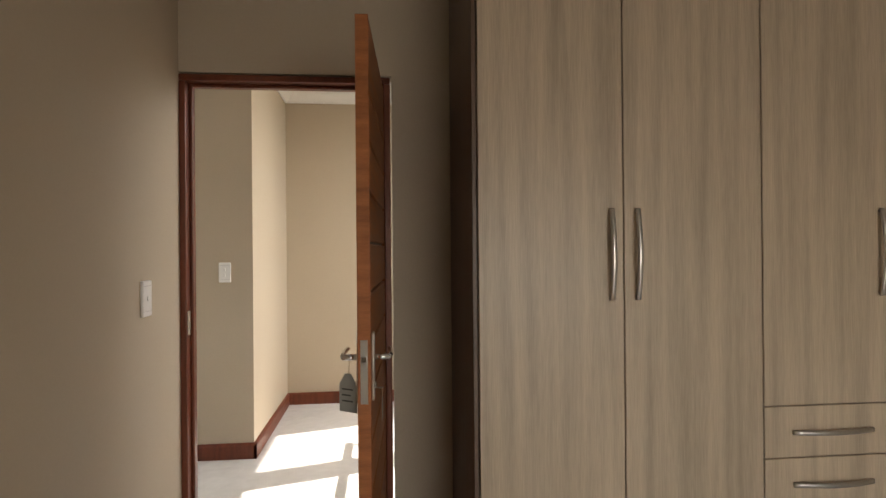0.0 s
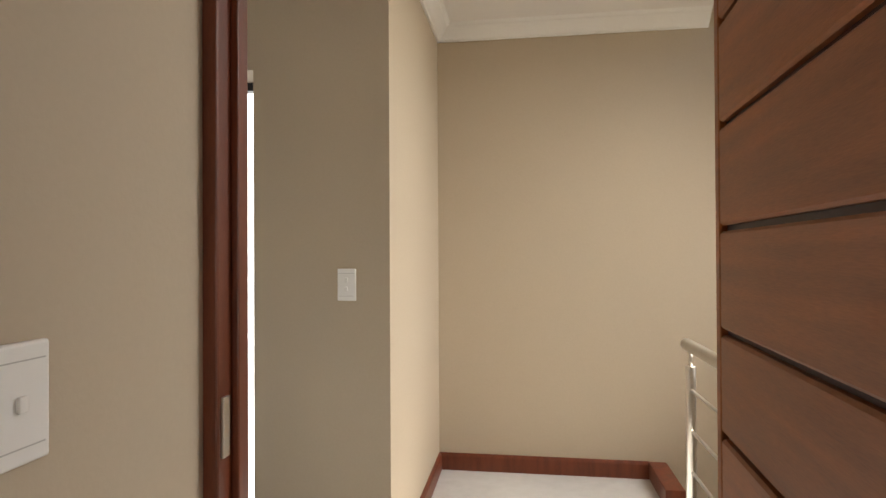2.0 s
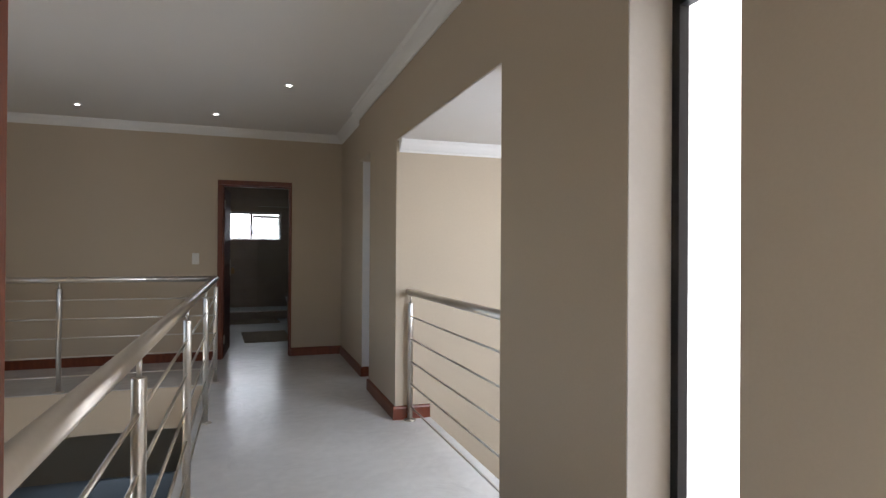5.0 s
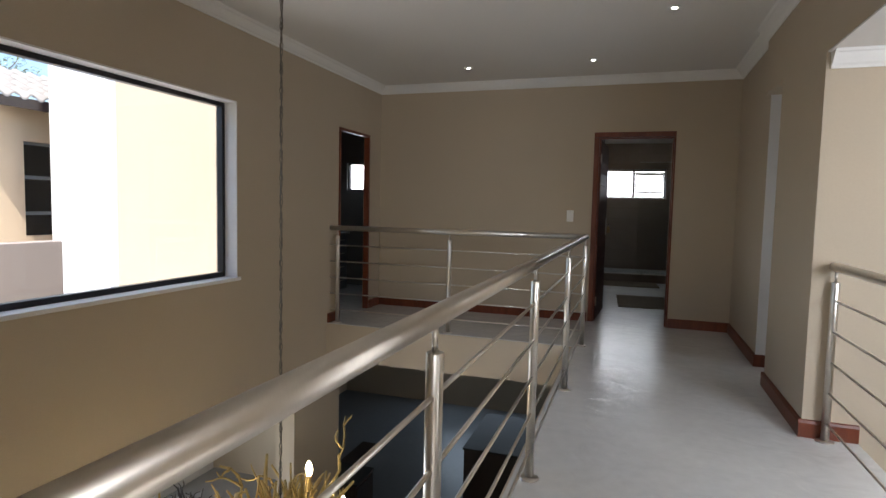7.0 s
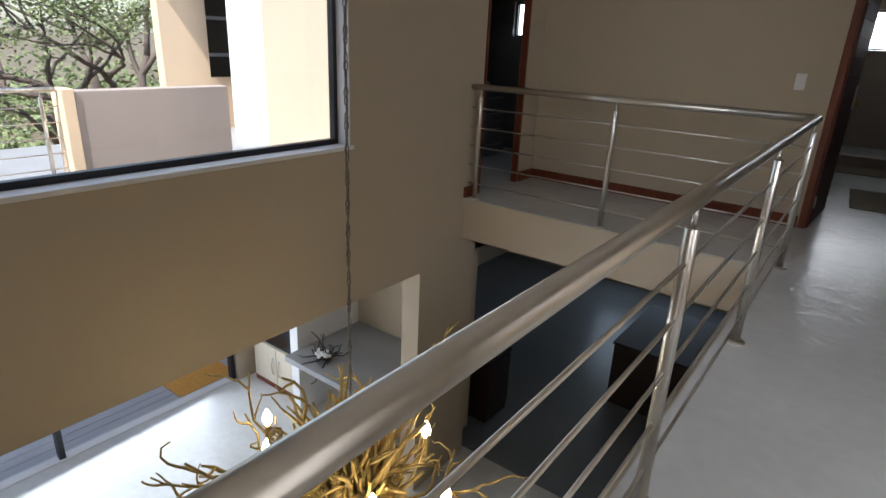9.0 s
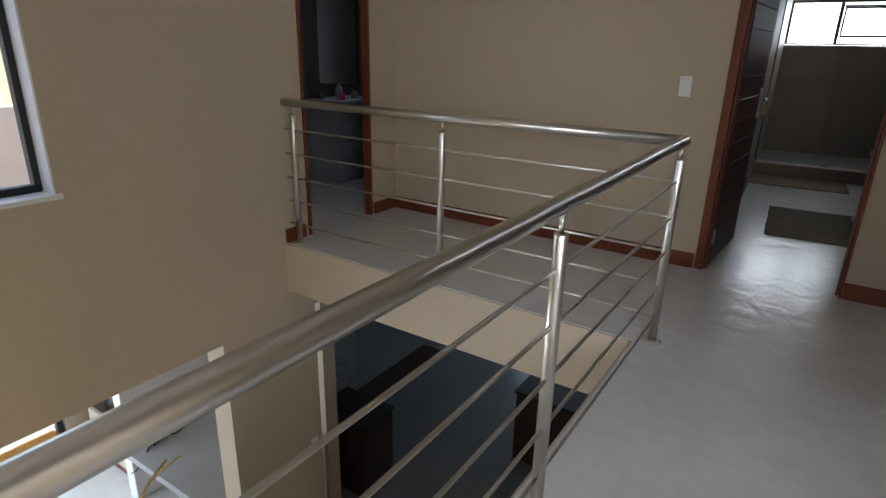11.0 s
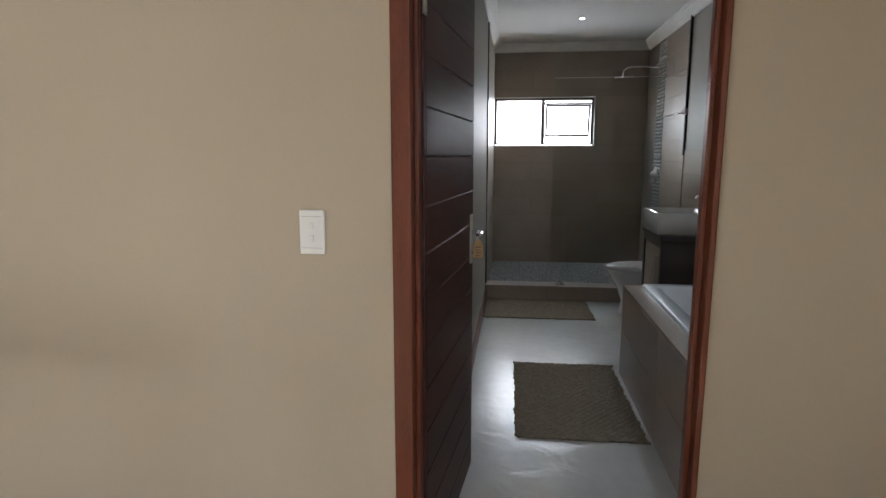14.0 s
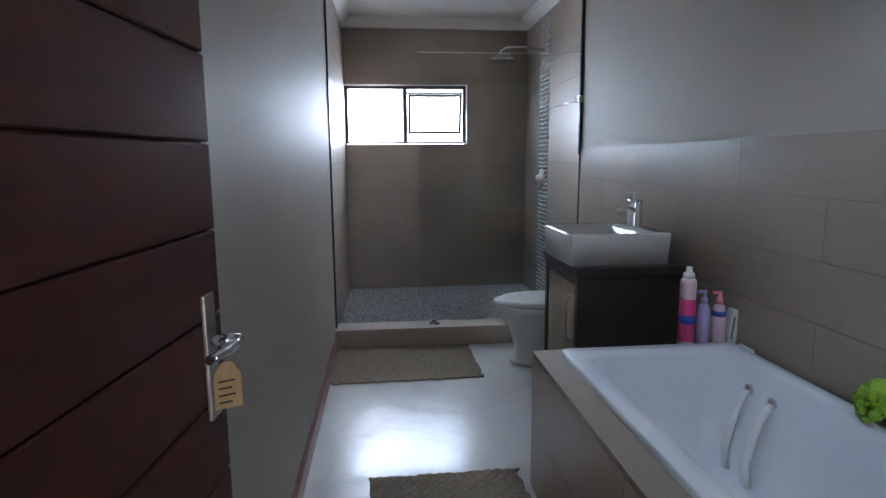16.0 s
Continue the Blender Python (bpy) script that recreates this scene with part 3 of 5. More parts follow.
def key_tag(name, label, m, mat, lines):
    """A key in the lock and a card tag on a string, origin at the keyhole, tag hanging down, key along -y."""
    top = base(name, label, "key tag", m)
    bm = bmesh.new()
    tube(bm, (0, 0.004, 0), (0, -0.032, 0), 0.003, n=8)
    lathe(bm, [(0.011, -0.002), (0.011, 0.002)], 12, (0, -0.036, 0))
    part("key", bm, BRASS, top)
    bm = bmesh.new()
    bent(bm, [(0, -0.036, 0), (0.004, -0.04, -0.02), (0, -0.04, -0.045)], 0.0015, 6)
    part("string", bm, STRING, top)
    bm = bmesh.new()
    prism(bm, [(-0.033, -0.16), (0.033, -0.16), (0.033, -0.075), (0.012, -0.042), (-0.012, -0.042), (-0.033, -0.075)], -0.042, -0.0405)
    bmesh.ops.rotate(bm, verts=bm.verts[:], matrix=Matrix.Rotation(radians(90), 3, "X"))
    bmesh.ops.translate(bm, verts=bm.verts[:], vec=(0, -0.082, 0))
    card = part("card", bm, mat, top)
    for i in range(lines):
        bm = boxes((-0.022, 0.018 - 0.008 * (i % 2), -0.0432, -0.0418, -0.092 - 0.018 * i, -0.088 - 0.018 * i))
        part("writing", bm, INK, card)
    return top


def door_frame(name, label, axis, a, b, u0, u1, top_z, face=0.055, stop=None, m=None, sides=(1, 1), east=None):
    """A timber frame that lines an opening from a to b across the wall, u0 to u1 along it; east: the second jamb's own width."""
    east = east or face
    top = base(name, label, "door frame", m, kind="structure")
    put = (lambda u, v, z0, z1, p, q: (p, q, u, v, z0, z1)) if axis == "x" else (lambda u, v, z0, z1, p, q: (u, v, p, q, z0, z1))
    if sides[0]:
        part("jamb", soft_box(*put(u0 - face, u0, 0.0, top_z, a, b), 0.004), WOOD, top)
    if sides[1]:
        part("jamb", soft_box(*put(u1, u1 + east, 0.0, top_z, a, b), 0.004), WOOD, top)
    part("head", soft_box(*put(u0 - face, u1 + east, top_z + 0.001, top_z + face, a, b), 0.004), WOOD, top)
    if stop:
        s0, s1 = stop
        if sides[0]:
            part("door_stop", soft_box(*put(u0, u0 + 0.014, 0.0, top_z - 0.001, s0, s1), 0.003), WOOD, top)
        if sides[1]:
            part("door_stop", soft_box(*put(u1 - 0.014, u1, 0.0, top_z - 0.001, s0, s1), 0.003), WOOD, top)
        part("door_stop", soft_box(*put(u0 + 0.014, u1 - 0.014, top_z - 0.015, top_z - 0.001, s0, s1), 0.003), WOOD, top)
    return top


fr = door_frame("door_frame_1", "varnished red-brown wooden frame of the bedroom door", "x", -0.266, -0.170, -0.565, 0.254, 2.04, 0.028, (-0.222, -0.186))
bm = soft_box(-0.256, -0.236, 0.2485, 0.2545, 0.98, 1.08, 0.001)
part("strike_plate", bm, BRASS, fr, "pale metal strike plate")
BOARDS_A = (0.008, 0.15, 0.30, 0.45, 0.60, 0.75, 0.90, 1.05, 1.20, 1.35, 1.50, 1.65, 1.80, 2.03)
BOARDS_B = (0.008, 0.128, 0.268, 0.408, 0.548, 0.688, 0.828, 0.968, 1.108, 1.247, 1.387, 1.527, 1.667, 1.807, 2.03)
door_leaf("door_1", "varnished red-brown boarded bedroom door standing open", pose(-0.235, -0.545, 0, 0, 0, 176.8), WOODX, BOARDS_A, 0.79, gap=0.0045, edge=0.014)
key_tag("key_tag", "grey card tag hanging from a key in the bedroom door", pose(-0.235, -0.545, 0, 0, 0, 176.8) @ pose(0.69, -0.035, 0.99, 0, 0, 60), TAGGREY, 3)
key_tag("key_tag", "second small key in the bedroom door lock", pose(-0.235, -0.545, 0, 0, 0, 176.8) @ pose(0.732, 0.025, 0.905, 0, 0, 180), TAGGREY, 0).scale = (0.6, 0.6, 0.6)
fr = door_frame("door_frame_2", "varnished red-brown wooden frame of the bathroom door", "y", 6.988, 7.092, -0.29, 0.478, 2.045, 0.055, (7.03, 7.065), east=0.016)
part("strike_plate", soft_box(0.473, 0.4785, 7.068, 7.09, 0.96, 1.12, 0.001), BRASS, fr)
door_leaf("door_2", "dark red-brown boarded bathroom door standing open inwards", pose(-0.290, 7.072, 0, 0, 0, 86.8), DARKWOOD, BOARDS_B, 0.815, hz=1.075, gap=0.0018)
key_tag("key_tag", "tan card tag hanging from a key in the bathroom door", pose(-0.205, 7.82, 1.075, 0, 0, 30.0), TAGTAN, 4).scale = (0.64, 0.64, 0.64)
door_frame("door_frame_3", "dark red-brown wooden frame of the far room's door", "x", -2.975, -2.908, 5.965, 6.645, 2.045, 0.03)


# ---- switches ----
def switch_plate(name, label, m, rockers=2):
    """A white plate 75 by 125 mm facing -y, its middle at the origin."""
    top = base(name, label, "light switch", m, group="light switches")
    part("plate", soft_box(-0.0375, 0.0375, -0.011, 0.0, -0.0635, 0.0635, 0.004, 3), PLATE, top)
    for z in (0.044, -0.0455):
        part("seam", boxes((-0.03, 0.03, -0.0118, -0.0105, z, z + 0.0015)), GREYLINE, top)
    for i in range(rockers):
        z = 0.0 if rockers == 1 else 0.019 - 0.036 * i
        part("rocker", soft_box(-0.006, 0.006, -0.0155, -0.0105, z - 0.009, z + 0.009, 0.002), PLATE, top)
    return top


switch_plate("light_switch", "white two-lever light switch on the landing wall by the niche", pose(1.055, 0.453, 1.194, 0, 0, -90))
switch_plate("light_switch", "white single-lever light switch inside the bedroom", pose(-0.619, 0.28, 1.163, 0, 0, 0), 1)
switch_plate("light_switch", "white two-lever light switch beside the bathroom door", pose(-0.578, 7.0, 1.177, 0, 0, 0))
switch_plate("light_switch", "white light switch on the pier downstairs", pose(-2.92, 5.857, -1.87, 0, 0, 90), 1)


# ---- recessed ceiling lamps ----
LAMP = glow("warm_downlight", (1.0, 0.93, 0.82), 7.0)
RING = material("white_lamp_ring", (0.8, 0.79, 0.77), 0.4, bump=0)


def downlight(x, y, z, m=None):
    top = base("downlight", "small round recessed ceiling lamp, lit", "ceiling lamp", (m or Matrix()) @ pose(x, y, z), group="recessed ceiling lamps")
    bm = bmesh.new()
    lathe(bm, [(0.022, -0.003), (0.043, -0.004), (0.043, 0.004), (0.022, 0.004)], 28)
    part("ring", bm, RING, top)
    bm = bmesh.new()
    lathe(bm, [(0.019, -0.006), (0.021, -0.001)], 24)
    part("lens", bm, LAMP, top)


for x, y in ((-1.6, 6.28), (-0.335, 6.23), (0.315, 4.9), (0.315, 2.6), (1.75, -0.22), (-1.6, 2.0)):
    downlight(x, y, CH - 0.004)


# ---- wardrobe in the bedroom ----
OAK = material("pale_oak_laminate", (0.46, 0.36, 0.255), 0.42, var=0.28, scale=2.4, fine=34, bump=0.02, stretch=(9, 9, 0.35), rand=0.03)
PANEL = material("dark_wardrobe_side", (0.10, 0.06, 0.04), 0.45, var=0.2, scale=3, fine=40, stretch=(8, 8, 0.5))
NICKEL = material("brushed_nickel", (0.58, 0.55, 0.51), 0.3, 1.0, var=0.05, fine=200)
WF = -0.885


def bow_handle(parent, p0, p1, out):
    """A bowed flat handle from p0 to p1, standing out from the front."""
    p0, p1, out = Vector(p0), Vector(p1), Vector(out)
    bm = bmesh.new()
    side = (p1 - p0).normalized().cross(out)
    rows = []
    for i in range(13):
        f = i / 12
        c = p0.lerp(p1, f) + out * (0.012 + 0.02 * math.sin(math.pi * f))
        rows.append([bm.verts.new(c + side * a + out * b) for a, b in ((-0.009, -0.003), (0.009, -0.003), (0.007, 0.004), (-0.007, 0.004))])
    for a, b in zip(rows, rows[1:]):
        for k in range(4):
            bm.faces.new((a[k], a[(k + 1) % 4], b[(k + 1) % 4], b[k])).smooth = True
    bm.faces.new(rows[0][::-1])
    bm.faces.new(rows[-1])
    for f in (0.03, 0.97):
        c = p0.lerp(p1, f)
        tube(bm, c, c + out * 0.014, 0.005, n=10)
    part("handle", bm, NICKEL, parent, "bowed brushed metal handle")


def wardrobe(y0, y1, kind):
    """One built-in unit, its front facing -x; y1 is its northern side."""
    label = {"pair": "tall pale oak laminate wardrobe with two plain doors", "drawers": "pale oak laminate wardrobe with one door over drawers"}[kind]
    top = base("wardrobe", label, "wardrobe", group="built-in bedroom wardrobes")
    part("body", boxes((WF + 0.02, -0.268, y0 + 0.001, y1 - 0.001, 0.08, 2.62), (WF + 0.06, -0.268, y0 + 0.001, y1 - 0.001, 0.0, 0.08)), PANEL, top, "dark brown wardrobe carcass")
    g = 0.0022
    if kind == "pair":
        mid = (y0 + y1) / 2
        for a, b, h in ((y0, mid, mid - 0.045), (mid, y1, mid + 0.045)):
            d = part("wardrobe_door", soft_box(WF, WF + 0.019, a + g, b - g, 0.085, 2.615, 0.002, 1), OAK, top)
            bow_handle(d, (WF, h, 1.153), (WF, h, 1.46), (-1, 0, 0))
    else:
        d = part("wardrobe_door", soft_box(WF, WF + 0.019, y0 + g, y1 - g, 0.777, 2.615, 0.002, 1), OAK, top)
        bow_handle(d, (WF, y0 + 0.06, 1.153), (WF, y0 + 0.06, 1.46), (-1, 0, 0))
        for z0, z1 in ((0.597, 0.773), (0.417, 0.593), (0.237, 0.413), (0.085, 0.233)):
            d = part("drawer_front", soft_box(WF, WF + 0.019, y0 + g, y1 - g, z0, z1, 0.002, 1), OAK, top)
            yc = (y0 + y1) / 2
            bow_handle(d, (WF, yc - 0.15, (z0 + z1) / 2), (WF, yc + 0.15, (z0 + z1) / 2), (-1, 0, 0))
    return top


first = wardrobe(-1.86, -0.868, "pair")
wardrobe(-2.36, -1.86, "drawers")
wardrobe(-3.35, -2.36, "pair")
part("end_panel", soft_box(WF + 0.004, -0.268, -0.866, -0.850, 0.0, 2.63, 0.002, 1), PANEL, first, "dark brown end panel")


# ---- bathroom ----
TILE = material("taupe_stone_tile", (0.325, 0.262, 0.205), 0.38, var=0.12, scale=2.5, fine=45, bump=0.03, stretch=(1, 0.35, 1), rand=0.05)
GROUT = material("tile_grout", (0.20, 0.175, 0.15), 0.85, var=0.1)
CERAMIC = material("white_glazed_ceramic", (0.82, 0.83, 0.84), 0.08, var=0.01, bump=0, coat=0.3)
ACRYL = material("white_bath_acrylic", (0.80, 0.82, 0.84), 0.14, var=0.01, bump=0)
VAN = material("dark_brown_vanity_tile", (0.055, 0.042, 0.038), 0.35, var=0.2, scale=4, fine=50)
LIGHTWOOD = material("grey_oak_door", (0.33, 0.26, 0.19), 0.45, var=0.18, scale=3, fine=40, stretch=(8, 8, 0.5))
MAT = material("woven_jute", (0.27, 0.225, 0.165), 0.95, var=0.3, scale=60, fine=220, bump=0.6, spec=0.1)
PEBBLE = material("mosaic_pebble", (0.40, 0.40, 0.38), 0.4, var=0.5, scale=26, fine=90, bump=0.05)
PINK, LILAC = material("pink_plastic", (0.75, 0.06, 0.22), 0.3, bump=0), material("lilac_plastic", (0.50, 0.42, 0.68), 0.35, bump=0)
PALEPINK, WHITEPL = material("pale_pink_plastic", (0.78, 0.55, 0.60), 0.35, bump=0), material("white_plastic", (0.8, 0.79, 0.78), 0.35, bump=0)
ROSE, BLUE = material("rose_plastic", (0.80, 0.30, 0.33), 0.35, bump=0), material("blue_print", (0.06, 0.10, 0.45), 0.4, bump=0)
GREEN = material("lime_green_net", (0.32, 0.50, 0.03), 0.7, var=0.3, scale=30)


def rounded(x0, x1, y0, y1, r, n=5):
    pts = []
    for cx, cy, a0 in ((x1 - r, y1 - r, 0), (x0 + r, y1 - r, 90), (x0 + r, y0 + r, 180), (x1 - r, y0 + r, 270)):
        pts += [(cx + r * math.cos(radians(a0 + 90 * i / n)), cy + r * math.sin(radians(a0 + 90 * i / n))) for i in range(n + 1)]
    return pts


def loft(bm, rings, cap_last=True, cap_first=False):
    """Skin over rings of points (x, y, z) with equal counts."""
    vs = [[bm.verts.new(p) for p in r] for r in rings]
    for a, b in zip(vs, vs[1:]):
        for i in range(len(a)):
            bm.faces.new((a[i], a[(i + 1) % len(a)], b[(i + 1) % len(a)], b[i])).smooth = True
    if cap_last:
        bm.faces.new(vs[-1])
    if cap_first:
        bm.faces.new(vs[0][::-1])


# bath in its tiled surround
sur = base("bath_surround", "taupe tiled surround of the built-in bath", "bath surround", B)
part("front_panel", boxes((0.672, 0.70, 7.3, 8.985, 0.0, 0.545)), GROUT, sur)
part("end_panel", boxes((0.70, BR - 0.003, 8.955, 8.985, 0.0, 0.545)), GROUT, sur)
part("ledge", boxes((0.664, 0.768, 7.3, 8.992, 0.546, 0.562), (0.768, BR - 0.003, 8.93, 8.992, 0.546, 0.562), (1.462, BR - 0.003, 7.3, 8.93, 0.546, 0.562)), TILE, sur, "taupe tiled ledge")
for a, b in ((7.3, 8.13), (8.134, 8.982)):
    for z0, z1 in ((0.004, 0.27), (0.274, 0.543)):
        part("tile", boxes((0.664, 0.671, a, b, z0, z1)), TILE, sur)
bm = bmesh.new()
rg = lambda x0, x1, y0, y1, r, z: [(x, y, z) for x, y in rounded(x0, x1, y0, y1, r)]
loft(bm, [rg(0.763, 1.468, 7.34, 8.938, 0.02, 0.562), rg(0.763, 1.468, 7.34, 8.938, 0.02, 0.582), rg(0.768, 1.463, 7.345, 8.933, 0.02, 0.586), rg(0.835, 1.415, 7.42, 8.86, 0.06, 0.585),
          rg(0.845, 1.405, 7.432, 8.848, 0.06, 0.574), rg(0.868, 1.375, 7.50, 8.80, 0.09, 0.36), rg(0.90, 1.335, 7.58, 8.73, 0.12, 0.20), rg(0.93, 1.285, 7.7, 8.62, 0.12, 0.165)])
tub = tagged(part("bathtub", bm, ACRYL, m=B), "white built-in bathtub with a broad rim", "bathtub")
bm = bmesh.new()
lathe(bm, [(0.03, 0.166), (0.03, 0.17), (0.012, 0.172)], 18, (1.1, 8.1, 0))
part("plug", bm, CHROME, tub)
for y in (8.70, 8.58):
    mitt = base("bath_grip", "pale wet grip strap hanging inside the bath", "grip", B, group="grips in the bath")
    bm = bmesh.new()
    lathe(bm, [(0.018, 0), (0.018, 0.012), (0.008, 0.02)], 14, (0, 0, 0))
    bmesh.ops.rotate(bm, verts=bm.verts[:], matrix=Matrix.Rotation(radians(-90), 3, "Y"))
    bmesh.ops.translate(bm, verts=bm.verts[:], vec=(1.389, y, 0.49))
    part("rosette", bm, CHROME, mitt)
    bm = bmesh.new()
    bent(bm, [(1.374, y, 0.49), (1.355, y - 0.005, 0.45), (1.345, y + 0.01, 0.36), (1.325, y + 0.015, 0.27), (1.31, y, 0.20)], 0.006, 10, 0.012)
    for v in bm.verts:
        v.co.y = y + (v.co.y - y) * 2.1 + 0.006 * math.sin(v.co.z * 60)
    part("strap", bm, WHITEPL, mitt)


# bottles on the ledge
def bottle(name, label, x, y, rows, mat, cap_rows, cap_mat, bands=(), pump=False):
    top = base(name, label, "bottle", B @ pose(x, y, 0.5625), group="bottles on the bath ledge")
    bm = bmesh.new()
    lathe(bm, rows, 24)
    part("body", bm, mat, top)
    bm = bmesh.new()
    lathe(bm, cap_rows, 18)
    if pump:
        z = cap_rows[-1][1]
        box(bm, -0.03, 0.006, -0.006, 0.006, z - 0.002, z + 0.008)
    part("cap", bm, cap_mat, top)
    for z0, z1, r, mt in bands:
        bm = bmesh.new()
        lathe(bm, [(r, z0), (r, z1)], 24)
        part("label_band", bm, mt, top)


bottle("spray_can", "tall pink spray can with a white nozzle on the bath ledge", 1.285, 8.962, [(0.028, 0), (0.031, 0.006), (0.031, 0.265), (0.024, 0.28)], PALEPINK, [(0.022, 0.28), (0.022, 0.30), (0.012, 0.305), (0.011, 0.325)], WHITEPL, ((0.03, 0.20, 0.0313, PINK), (0.10, 0.135, 0.0316, BLUE)))
bottle("lotion_bottle", "lilac lotion bottle with a pump on the bath ledge", 1.355, 8.960, [(0.02, 0), (0.024, 0.006), (0.026, 0.08), (0.023, 0.16), (0.010, 0.178)], LILAC, [(0.012, 0.178), (0.012, 0.198), (0.005, 0.20), (0.005, 0.222)], LILAC, (), True)
bottle("lotion_bottle", "pale pink lotion bottle with a rose cap on the bath ledge", 1.42, 8.962, [(0.024, 0), (0.028, 0.006), (0.027, 0.12), (0.02, 0.165), (0.011, 0.172)], PALEPINK, [(0.013, 0.172), (0.013, 0.195), (0.008, 0.20), (0.008, 0.215)], ROSE, ((0.125, 0.145, 0.0275, BLUE),), True)
tube_top = base("cream_box", "small white cream carton leaning at the tiled wall", "carton", B @ pose(1.470, 8.962, 0.5625, 0, 6, 0), group="bottles on the bath ledge")
part("carton", soft_box(-0.018, 0.018, -0.018, 0.018, 0, 0.15, 0.002), WHITEPL, tube_top)
part("writing", boxes((-0.008, -0.002, -0.0187, -0.0175, 0.03, 0.12)), INK, tube_top)
tagged(part("soap_bar", soft_box(1.475, 1.497, 8.83, 8.92, 0.5625, 0.585, 0.008, 3), WHITEPL, m=B), "small white bar of soap on the bath ledge", "soap")
puff = base("bath_puff", "lime green net bath puff in a low white dish", "bath puff", B @ pose(1.45, 8.25, 0.5625))
bm = bmesh.new()
lathe(bm, [(0.028, 0), (0.034, 0.02), (0.035, 0.024), (0.032, 0.024)], 20)
part("dish", bm, WHITEPL, puff)
bm = bmesh.new()
rnd = random.Random(5)
for i in range(150):
    d = Vector((rnd.uniform(-1, 1), rnd.uniform(-1, 1), rnd.uniform(-0.5, 1))).normalized()
    c, q = Vector((0, 0, 0.068)) + d * rnd.uniform(0.03, 0.062), d.to_track_quat("Z", "Y")
    a = rnd.uniform(0.010, 0.02)
    vs = [bm.verts.new(c + q @ Vector((a * math.cos(k * 1.05 + i), a * math.sin(k * 1.05 + i), 0.006 * (-1) ** k))) for k in range(6)]
    bm.faces.new(vs)
    bm.faces.new([bm.verts.new(v.co - d * 0.003) for v in reversed(vs)])
bmesh.ops.create_icosphere(bm, subdivisions=2, radius=0.045, matrix=Matrix.Translation((0, 0, 0.10)))
part("net", bm, GREEN, puff)

# vanity with basin
van = base("vanity_cabinet", "dark brown tiled vanity block with a pale oak door", "vanity", B)
part("block", boxes((0.985, BR - 0.003, 9.335, 9.765, 0.0, 0.79)), VAN, van)
for y0, y1 in ((9.30, 9.335), (9.765, 9.80)):
    part("side_panel", boxes((0.955, BR - 0.003, y0, y1, 0, 0.79)), VAN, van)
part("plinth", boxes((0.955, 0.985, 9.335, 9.765, 0.0, 0.06)), VAN, van)
part("top_rail", boxes((0.955, 0.985, 9.335, 9.765, 0.74, 0.79)), VAN, van)
part("top", soft_box(0.945, BR - 0.003, 9.285, 9.815, 0.791, 0.825, 0.003), VAN, van, "dark brown vanity top")
dr = part("cabinet_door", soft_box(0.962, 0.983, 9.34, 9.76, 0.065, 0.735, 0.003), LIGHTWOOD, van, "pale oak cabinet door")
bm = bmesh.new()
bent(bm, [(0.962, 9.385, 0.47), (0.937, 9.385, 0.475), (0.932, 9.385, 0.52), (0.932, 9.385, 0.64), (0.937, 9.385, 0.675), (0.962, 9.385, 0.68)], 0.006, 10)
part("handle", bm, NICKEL, dr)
bm = bmesh.new()
loft(bm, [rg(0.935, 1.40, 9.335, 9.735, 0.012, 0.826), rg(0.925, 1.405, 9.325, 9.745, 0.014, 0.965), rg(0.93, 1.40, 9.33, 9.74, 0.012, 0.972), rg(0.945, 1.28, 9.345, 9.725, 0.02, 0.972),
          rg(0.952, 1.272, 9.352, 9.718, 0.025, 0.962), rg(0.98, 1.25, 9.38, 9.69, 0.05, 0.875), rg(1.0, 1.23, 9.40, 9.67, 0.05, 0.865)], cap_first=True)
tagged(part("wash_basin", bm, CERAMIC, m=B), "white rectangular counter basin on the vanity", "basin")
tap = base("basin_mixer", "chrome single-lever mixer tap on the basin", "tap", B @ pose(1.335, 9.53, 0.9725))
bm = bmesh.new()
lathe(bm, [(0.024, 0), (0.024, 0.006), (0.02, 0.008), (0.019, 0.125), (0.012, 0.13)], 20)
part("body", bm, CHROME, tap)
bm = bmesh.new()
bent(bm, [(0, 0, 0.08), (-0.05, 0, 0.095), (-0.10, 0, 0.092), (-0.118, 0, 0.078)], 0.011, 12, 0.009)
part("spout", bm, CHROME, tap)
part("lever", soft_box(-0.055, 0.02, -0.012, 0.012, 0.131, 0.139, 0.003), CHROME, tap)
soap = base("soap_dispenser", "clear soap dispenser with a white pump", "soap dispenser", B @ pose(1.37, 9.66, 0.9725))
bm = bmesh.new()
lathe(bm, [(0.028, 0), (0.03, 0.01), (0.028, 0.09), (0.012, 0.11)], 20)
part("body", bm, WHITEPL, soap)
bm = bmesh.new()
lathe(bm, [(0.013, 0.11), (0.013, 0.13), (0.005, 0.132), (0.005, 0.16)], 14)
box(bm, -0.035, 0.006, -0.006, 0.006, 0.158, 0.168)
part("pump", bm, WHITEPL, soap)
bm = bmesh.new()
lathe(bm, [(0.02, 0), (0.022, 0.01), (0.02, 0.07), (0.012, 0.08), (0.012, 0.1)], 18)
tagged(part("small_bottle", bm, GREYLINE, m=B @ pose(1.44, 9.78, 0.826)), "small pale green bottle on the vanity", "bottle")

# toilet
wc = base("toilet", "white ceramic toilet with a closed lid against the wall", "toilet", B)
oval = lambda cx, cy, a, b, z, n=28: [(cx + a * math.cos(2 * math.pi * i / n) * (1.0 if math.cos(2 * math.pi * i / n) < 0 else 0.75), cy + b * math.sin(2 * math.pi * i / n), z) for i in range(n)]
bm = bmesh.new()
